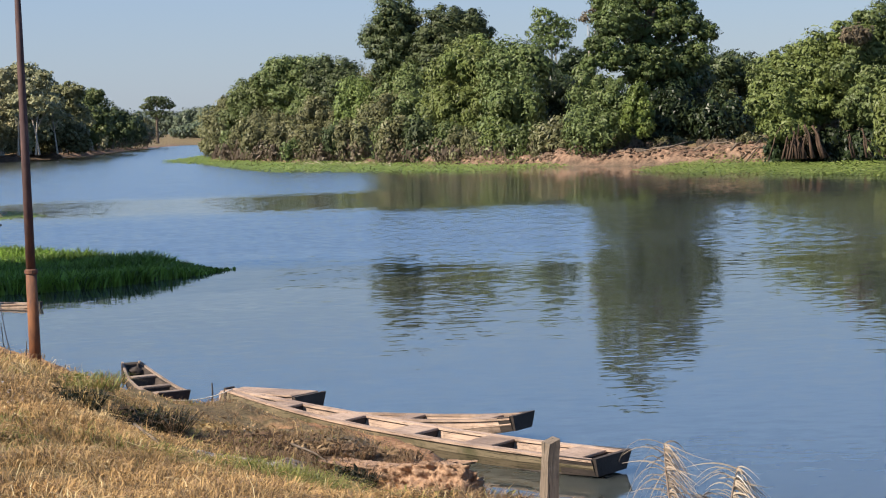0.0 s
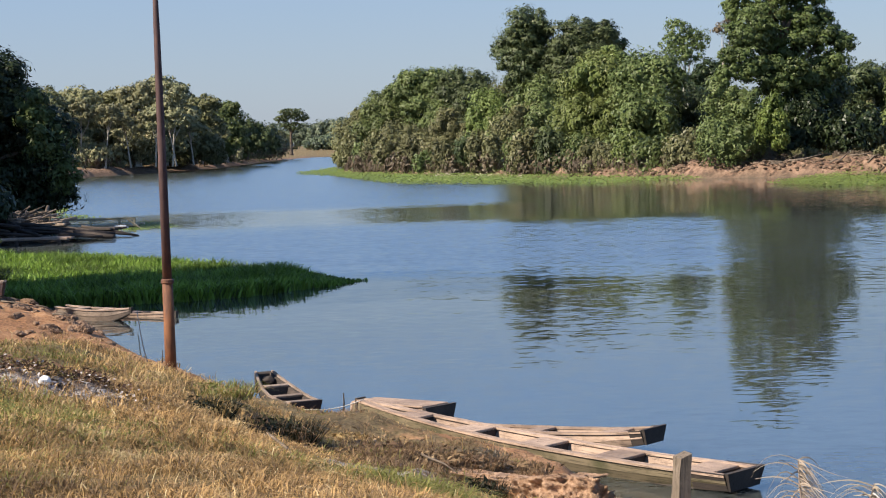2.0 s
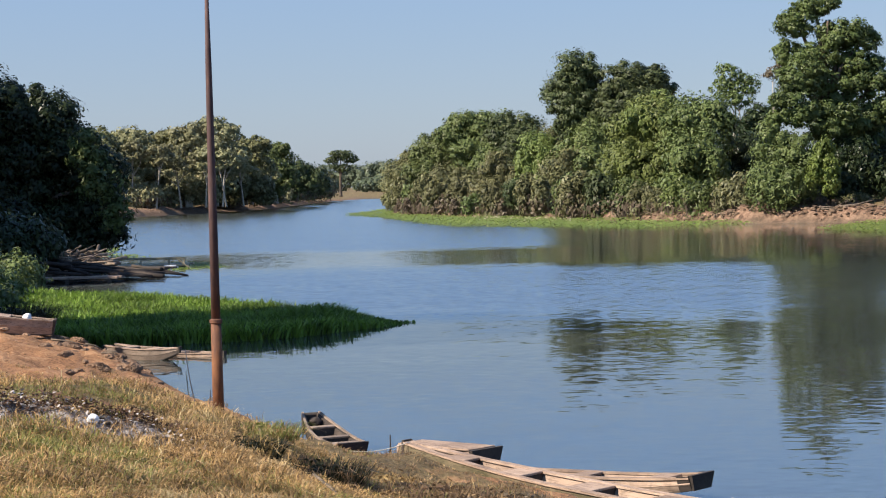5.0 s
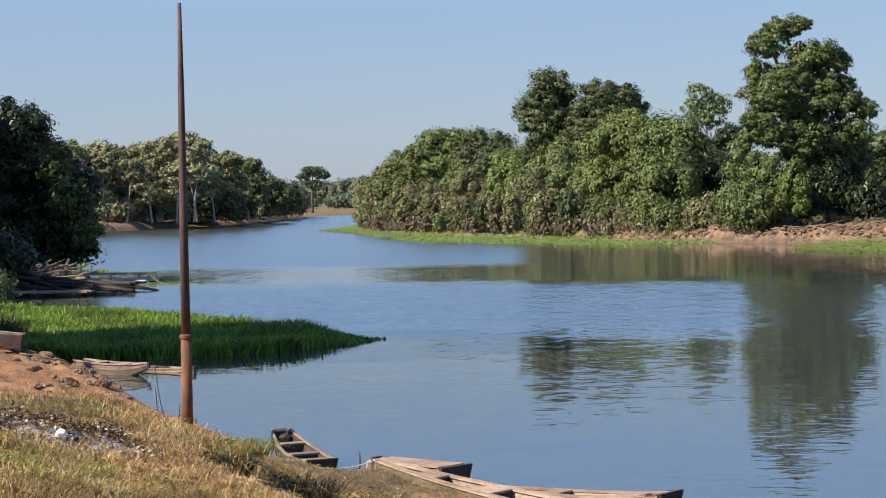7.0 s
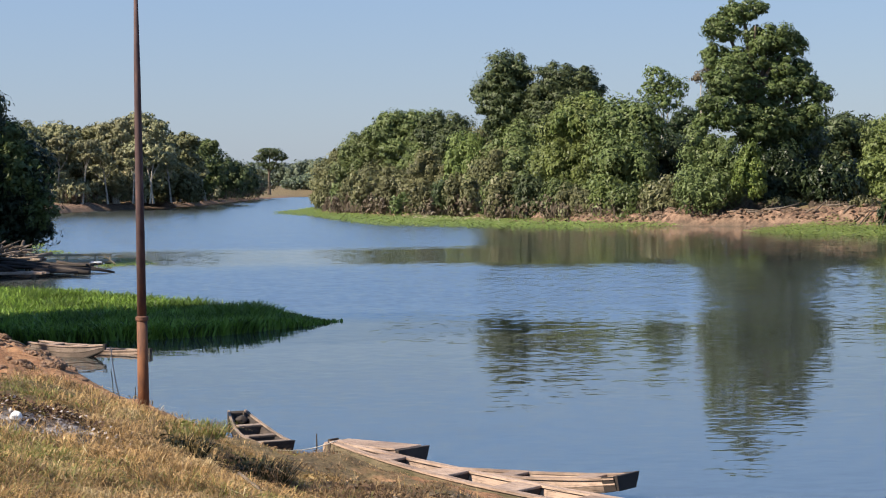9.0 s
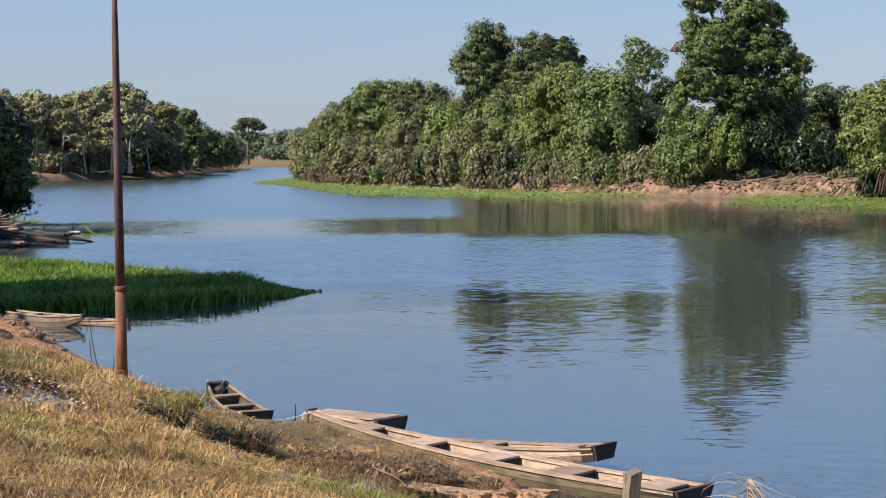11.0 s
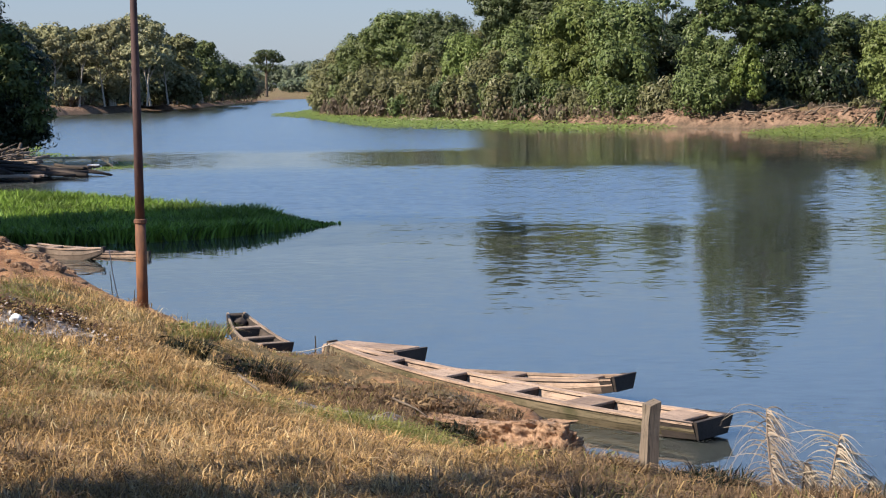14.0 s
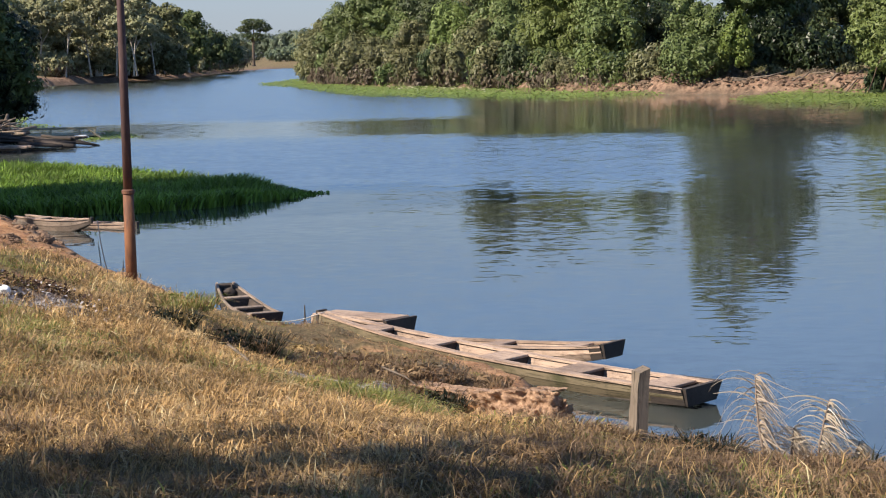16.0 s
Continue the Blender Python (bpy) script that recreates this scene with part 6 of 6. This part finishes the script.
bag.location = (-3.52, 13.5, ground_z(-3.52, 13.5) + 0.05)
tagged(bag, "crumpled white plastic bag on burnt rubbish", "bag")


# ---- bleached palm fronds ----
def palm_frond(base, tip, bow, seed, combed, hanging, label):
    """A dead frond: a bent midrib, stiff leaflets combed to one side, a drooping tangle on the other."""
    rng = np.random.default_rng(seed)
    root = new("palm_frond")
    root.location = base
    tagged(root, label, "palm frond", "dead palm fronds")
    t = Vector(tip)
    pts = [t * q + Vector(bow) * math.sin(math.pi * q) for q in (0, 0.25, 0.5, 0.75, 1.0)]
    bm = bmesh.new()
    tube_into(bm, pts, [0.010, 0.009, 0.007, 0.005, 0.003], 7)
    part("midrib", bm, OLDWOOD, root)

    def strips(count, low, high, reach, heading, fall, curl, width, stray):
        V, F = [], []
        for k in range(count):
            q = low + (high - low) * (k + rng.uniform(0, 0.8)) / count
            i = min(3, int(q * 4))
            p = np.array(pts[i].lerp(pts[i + 1], q * 4 - i))
            out = np.array(heading) + rng.normal(size=3) * stray
            out /= np.linalg.norm(out)
            L, w, drop = reach * rng.uniform(0.45, 1.2), width * rng.uniform(0.5, 1.3), fall * rng.uniform(0.5, 1.5)
            first, steps = 14 * len(V), 6
            sway = rng.normal(size=3) * 0.35
            strip = []
            for j in range(steps + 1):
                u = j / steps
                out = out + sway * u * 0.12
                c = p + out * L * u - np.array([0, 0, L * drop * u ** curl])
                ww = w * (1 - 0.8 * u ** 1.5)
                strip += [c + np.array([0, 0.4 * ww, ww]), c - np.array([0, 0.4 * ww, ww])]
            V.append(np.array(strip))
            F += [(first + 2 * j, first + 2 * j + 1, first + 2 * j + 3, first + 2 * j + 2) for j in range(steps)]
        return np.concatenate(V), np.array(F)

    V, F = strips(24, 0.12, 1.0, combed, (-0.85, 0.0, 0.6), 0.8, 2.3, 0.0038, np.array([0.10, 0.2, 0.10]))
    tagged(mesh_object("leaflet_comb", V, F, LEAF["plume"], root), "thin bleached arching leaflets")
    V, F = strips(170, 0.15, 1.0, hanging * 0.75, (0.5, 0.0, 0.2), 1.5, 1.4, 0.0042, np.array([0.30, 0.35, 0.22]))
    tagged(mesh_object("leaflet_tangle", V, F, LEAF["plume"], root), "drooping tangle of straw-coloured leaflets")
    return root


for (x, y), tip, bow, sd, combed, hanging in (((1.70, 8.70), (-0.08, 0, 0.56), (-0.02, 0, 0), 1, 0.28, 0.30), ((1.94, 8.66), (0.06, 0, 0.47), (-0.02, 0, 0), 3, 0.24, 0.30),
                                              ((1.82, 8.78), (0.02, 0, 0.30), (0.0, 0, 0.02), 7, 0.20, 0.22), ((2.10, 8.74), (0.08, 0, 0.28), (0.0, 0, 0.02), 9, 0.16, 0.22),
                                              ((2.62, 9.0), (-0.05, 0, 0.36), (0.0, 0, 0.02), 5, 0.22, 0.2)):
    palm_frond((x, y, ground_z(x, y) - 0.02), tip, bow, sd, combed, hanging, "dead bleached palm frond standing in bank grass")


# ---- lines ----
def line_between(name, a, b, sag, r, material, label, category="rope"):
    a, b = Vector(a), Vector(b)
    bm = bmesh.new()
    pts = [a.lerp(b, q / 8) - Vector((0, 0, sag * math.sin(math.pi * q / 8))) for q in range(9)]
    tube_into(bm, pts, [r] * 9, 6)
    return tagged(part(name, bm, material, None, smooth=True), label, category)


line_between("rope", (-1.46, 20.7, 0.46), (-2.15, 20.3, ground_z(-2.15, 20.3) + 0.03), 0.05, 0.006, ROPE, "pale mooring rope tied to a canoe's bow")
line_between("mooring_line", (-7.25, 35.6, 0.24), (-4.55, 22.9, 0.72), 0.12, 0.010, CABLE, "dark mooring line from a canoe to the bank", "rope")
stick((-1.72, 20.6, 0.2), (-1.70, 20.6, 0.56), 0.012, "short dark mooring stake on the bank", DARKWOOD)
stick((-4.32, 22.6, 0.6), (-4.28, 22.6, 0.92), 0.008, "thin dark stake near the steel pole", DARKWOOD)


# ---- landing place by the dark tree ----
def driftwood_pile(x, y, z):
    rng = random.Random(12)
    root = new("driftwood_pile")
    root.location = (x, y, z)
    tagged(root, "tangled heap of grey driftwood branches", "driftwood")
    for k in range(90):
        a = rng.uniform(0, 2 * math.pi)
        c = Vector((rng.uniform(-1.7, 1.5), rng.uniform(-0.8, 0.8), rng.uniform(0.0, 0.9)))
        c.z *= 1 - abs(c.x) / 2.2
        d = Vector((math.cos(a), math.sin(a) * 0.5, rng.uniform(-0.45, 0.35))).normalized() * rng.uniform(0.4, 1.3)
        bm = bmesh.new()
        r = rng.choice((0.02, 0.03, 0.04, 0.07))
        tube_into(bm, [c - d, c + Vector((rng.uniform(-0.1, 0.1), 0, rng.uniform(-0.1, 0.1))), c + d], [r, r * 0.8, r * 0.4], 6)
        part("branch", bm, DRIFT if k % 4 == 0 else BLEACHED, root, smooth=True)
    return root


driftwood_pile(-19.5, 72.4, 0.35)
driftwood_pile(-21.2, 71.5, 0.55)


def root_cluster(x, y, z, w, h, count, seed, label):
    """Hanging aerial roots and stems under a leaning tree."""
    rng = random.Random(seed)
    root = new("root_cluster")
    root.location = (x, y, z)
    tagged(root, label, "roots")
    for k in range(count):
        px = rng.gauss(0, 0.3) * w
        py = rng.uniform(-0.7, 0.7)
        r = rng.choice((0.03, 0.04, 0.06, 0.11))
        hh = h * rng.uniform(0.5, 1.0)
        lean = rng.gauss(0, 0.25)
        bm = bmesh.new()
        tube_into(bm, [(px * 1.25 + lean, py - 0.3, -0.5), (px + lean * 0.6 + rng.uniform(-0.1, 0.1), py - 0.1, hh * 0.3), (px * 0.9 + rng.uniform(-0.12, 0.12), py, hh * 0.65), (px * 0.7 + rng.uniform(-0.2, 0.2), py, hh)], [r * 1.5, r, r * 0.9, r * 0.6], 6)
        part("root", bm, ROOT, root, smooth=True)
    return root


root_cluster(31.3, 116.0, 1.0, 2.4, 1.9, 26, 3, "curtain of hanging brown roots under a bank tree")
root_cluster(34.2, 113.5, 1.0, 3.0, 1.8, 5, 4, "thin leaning stems under a bank tree")
root_cluster(24.0, 137.5, 0.7, 2.2, 2.6, 9, 5, "dark stems at the foot of a tall tree")


# near-black bushes fill the cavities with painted shade
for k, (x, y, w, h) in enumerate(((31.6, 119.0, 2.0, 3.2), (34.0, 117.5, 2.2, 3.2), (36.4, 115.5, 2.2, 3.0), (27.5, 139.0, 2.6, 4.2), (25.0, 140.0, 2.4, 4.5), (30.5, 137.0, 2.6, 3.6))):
    thicket(x, y, ground_z(x, y) - 0.1, w, h, "shade_dark", 900 + k, "undergrowth under trees, near-black leaves for the shade of a hollow", 0.24, False)


def bank_rubble():
    """Broken clay blocks and slumped soil along the foot of the far cut bank."""
    rng = np.random.default_rng(44)
    line = np.array([(9.0, 150.5), (15, 138), (17.0, 135), (22.5, 132), (30, 126.5), (34, 121), (38, 115.0), (43, 110)])
    cum = np.concatenate([[0], np.cumsum(np.hypot(*np.diff(line, axis=0).T))])
    d, f = sphere_grid(7, 5)
    V, F, base = [], [], 0
    for k in range(900):
        q = rng.uniform(0, cum[-1])
        x, y = np.interp(q, cum, line[:, 0]) + rng.normal() * 0.3, np.interp(q, cum, line[:, 1]) + rng.uniform(-0.1, 1.8)
        s = rng.uniform(0.03, 0.15) * (1.8 if rng.uniform() < 0.12 else 1.0)
        g = ground_z(x, y)
        v = d * (1 + rng.normal(size=(len(d), 1)) * 0.34) * np.array([s * rng.uniform(0.8, 2.0), s, s * rng.uniform(0.4, 1.0)]) + np.array([x, y, max(0.0, g) + s * 0.1])
        V.append(v), F.append(f + base)
        base += len(v)
    tagged(mesh_object("bank_rubble", np.concatenate(V), np.concatenate(F), SOIL), "broken grey-brown clay blocks along a cut bank", "rubble", kind="stuff")


bank_rubble()


def bank_logs():
    rng = random.Random(9)
    for k in range(14):
        x, y = rng.uniform(18, 31), 0
        y = float(np.interp(x, [17, 22.5, 30, 38], [134, 131.5, 126, 114])) + rng.uniform(0.8, 5)
        z = ground_z(x, y) + 0.08
        a = rng.uniform(-0.6, 0.6)
        L = rng.uniform(0.8, 2.6)
        r = rng.uniform(0.05, 0.12)
        d = Vector((math.cos(a), math.sin(a) * 1.5, 0)) * L / 2
        p0, p1 = Vector((x, y, z)) - d, Vector((x, y, z)) + d
        bm = bmesh.new()
        tube_into(bm, [(p0.x, p0.y, ground_z(p0.x, p0.y) + 0.05), (x, y, z + rng.uniform(0, 0.2)), (p1.x, p1.y, ground_z(p1.x, p1.y) + 0.1 + rng.uniform(0, 0.4))], [r, r * 0.85, r * 0.4], 6)
        tagged(part("fallen_branch", bm, DRIFT, None, smooth=True), "grey fallen branch on the clay bank", "branch", "fallen branches on the far bank")


bank_logs()


def raft(x, y, turn, length, width, boards, material, label, rail=None, legs=True, z=0.25):
    rng = random.Random(int(length * 10))
    root = new("raft")
    root.matrix_basis = pose(x, y, z, 0, 0, turn)
    tagged(root, label, "raft")
    for k in range(boards):
        yy = (k + 0.5) / boards * width - width / 2
        part("deck_board", board((-length / 2 + rng.uniform(-0.1, 0.1), yy, 0), (length / 2 + rng.uniform(-0.1, 0.1), yy, rng.uniform(-0.03, 0.03)), width / boards * 0.92, 0.08, rng=rng), material, root)
    for sx in (-0.4, 0.0, 0.4):
        part("beam", board((sx * length, -width / 2 - 0.1, -0.09), (sx * length, width / 2 + 0.1, -0.09), 0.12, 0.10, rng=rng), DARKWOOD, root)
        if legs:
            part("leg", board((sx * length, -width / 2, -0.9), (sx * length, -width / 2, -0.05), 0.14, 0.14, up=(0, 1, 0), rng=rng), DARKWOOD, root)
    if rail:
        for sx in (-0.48, -0.1, 0.28, 0.48):
            part("rail_post", board((sx * length, -width / 2 + 0.05, 0), (sx * length, -width / 2 + 0.05, rail), 0.10, 0.10, up=(0, 1, 0), rng=rng), BAMBOO, root)
        part("handrail", board((-length / 2, -width / 2 + 0.05, rail), (length / 2, -width / 2 + 0.05, rail * 0.95), 0.11, 0.10, rng=rng), BAMBOO, root)
        bm = bmesh.new()
        tube_into(bm, [(length * 0.36, -width / 2 + 0.05, rail * 1.1), (length * 0.56, -width / 2 - 0.1, -0.1)], [0.05, 0.04], 8)
        part("brace", bm, BAMBOO, root, "slanting bamboo pole")
    return root


raft(-18.4, 67.6, 4, 4.2, 0.9, 4, PLANK, "low pale plank landing on dark posts", z=0.22)
raft(-17.6, 72.6, -10, 4.6, 1.8, 7, DARKWOOD, "dark sagging timber platform at the water", z=0.34)
def log_landing():
    """Dark waterlogged timbers heaped into a sloping landing."""
    rng = random.Random(31)
    root = new("log_landing")
    root.location = (-17.0, 69.5, 0.1)
    tagged(root, "dark waterlogged timbers heaped at the water's edge", "landing")
    for k in range(26):
        x, y = rng.uniform(-2.6, 2.2), rng.uniform(-1.8, 2.2)
        z = 0.14 + 0.62 * max(0, (0.8 - x) / 3.4) * rng.uniform(0.3, 1.0)
        a = rng.gauss(-0.12, 0.3)
        d = Vector((math.cos(a), math.sin(a), rng.gauss(-0.08, 0.05))) * rng.uniform(0.5, 1.7)
        c = Vector((x, y, z))
        r = rng.uniform(0.05, 0.13)
        bm = bmesh.new()
        tube_into(bm, [c - d, c + Vector((0, 0, rng.uniform(-0.04, 0.06))), c + d], [r, r, r * 0.8], 7)
        part("log", bm, TAR if k % 9 else DARKWOOD, root, smooth=True)
    return root


log_landing()
raft(-17.75, 80.0, 3, 3.5, 2.4, 8, BAMBOO, "pale bamboo raft with a handrail", rail=0.36, legs=False, z=0.12)
can = bmesh.new()
tube_into(can, [(-0.34, 0, 0), (-0.30, 0, 0), (0.20, 0, 0), (0.26, 0, 0), (0.34, 0, 0)], [0.10, 0.13, 0.13, 0.06, 0.05], 14)
can = part("plastic_can", can, WHITE, None, smooth=True)
can.location = (-16.5, 78.3, 0.06)
tagged(can, "white plastic can floating beside a bamboo raft", "can")
beached = canoe("canoe", 3.4, 0.8, 0.3, "pale plank canoe lying on the bank", seats=(0.4, 0.7), rail=0.1, seed=11, bow_up=0.1, outside=PLANK, inside=OLDWOOD, stern=DARKWOOD)
settle(beached, (-13.2, 34.2), (-10.05, 34.9), ground_z(-13.2, 34.2) - 0.02, ground_z(-10.05, 34.9) + 0.03)
bm = clod_mesh((0.10, 0.09, 0.13), 8)
sack = part("plastic_sack", bm, WHITE, None, smooth=True)
sack.location = (-10.40, 34.82, ground_z(-10.05, 34.9) + 0.42)
tagged(sack, "white plastic sack lying in a beached canoe", "bag")


bundle = part("cloth_bundle", clod_mesh((0.09, 0.06, 0.06), 21), TAR, None, smooth=True)
bundle.location = (-2.90, 22.80, 0.44)
tagged(bundle, "dark crumpled cloth bundle in a dugout's end", "bundle")
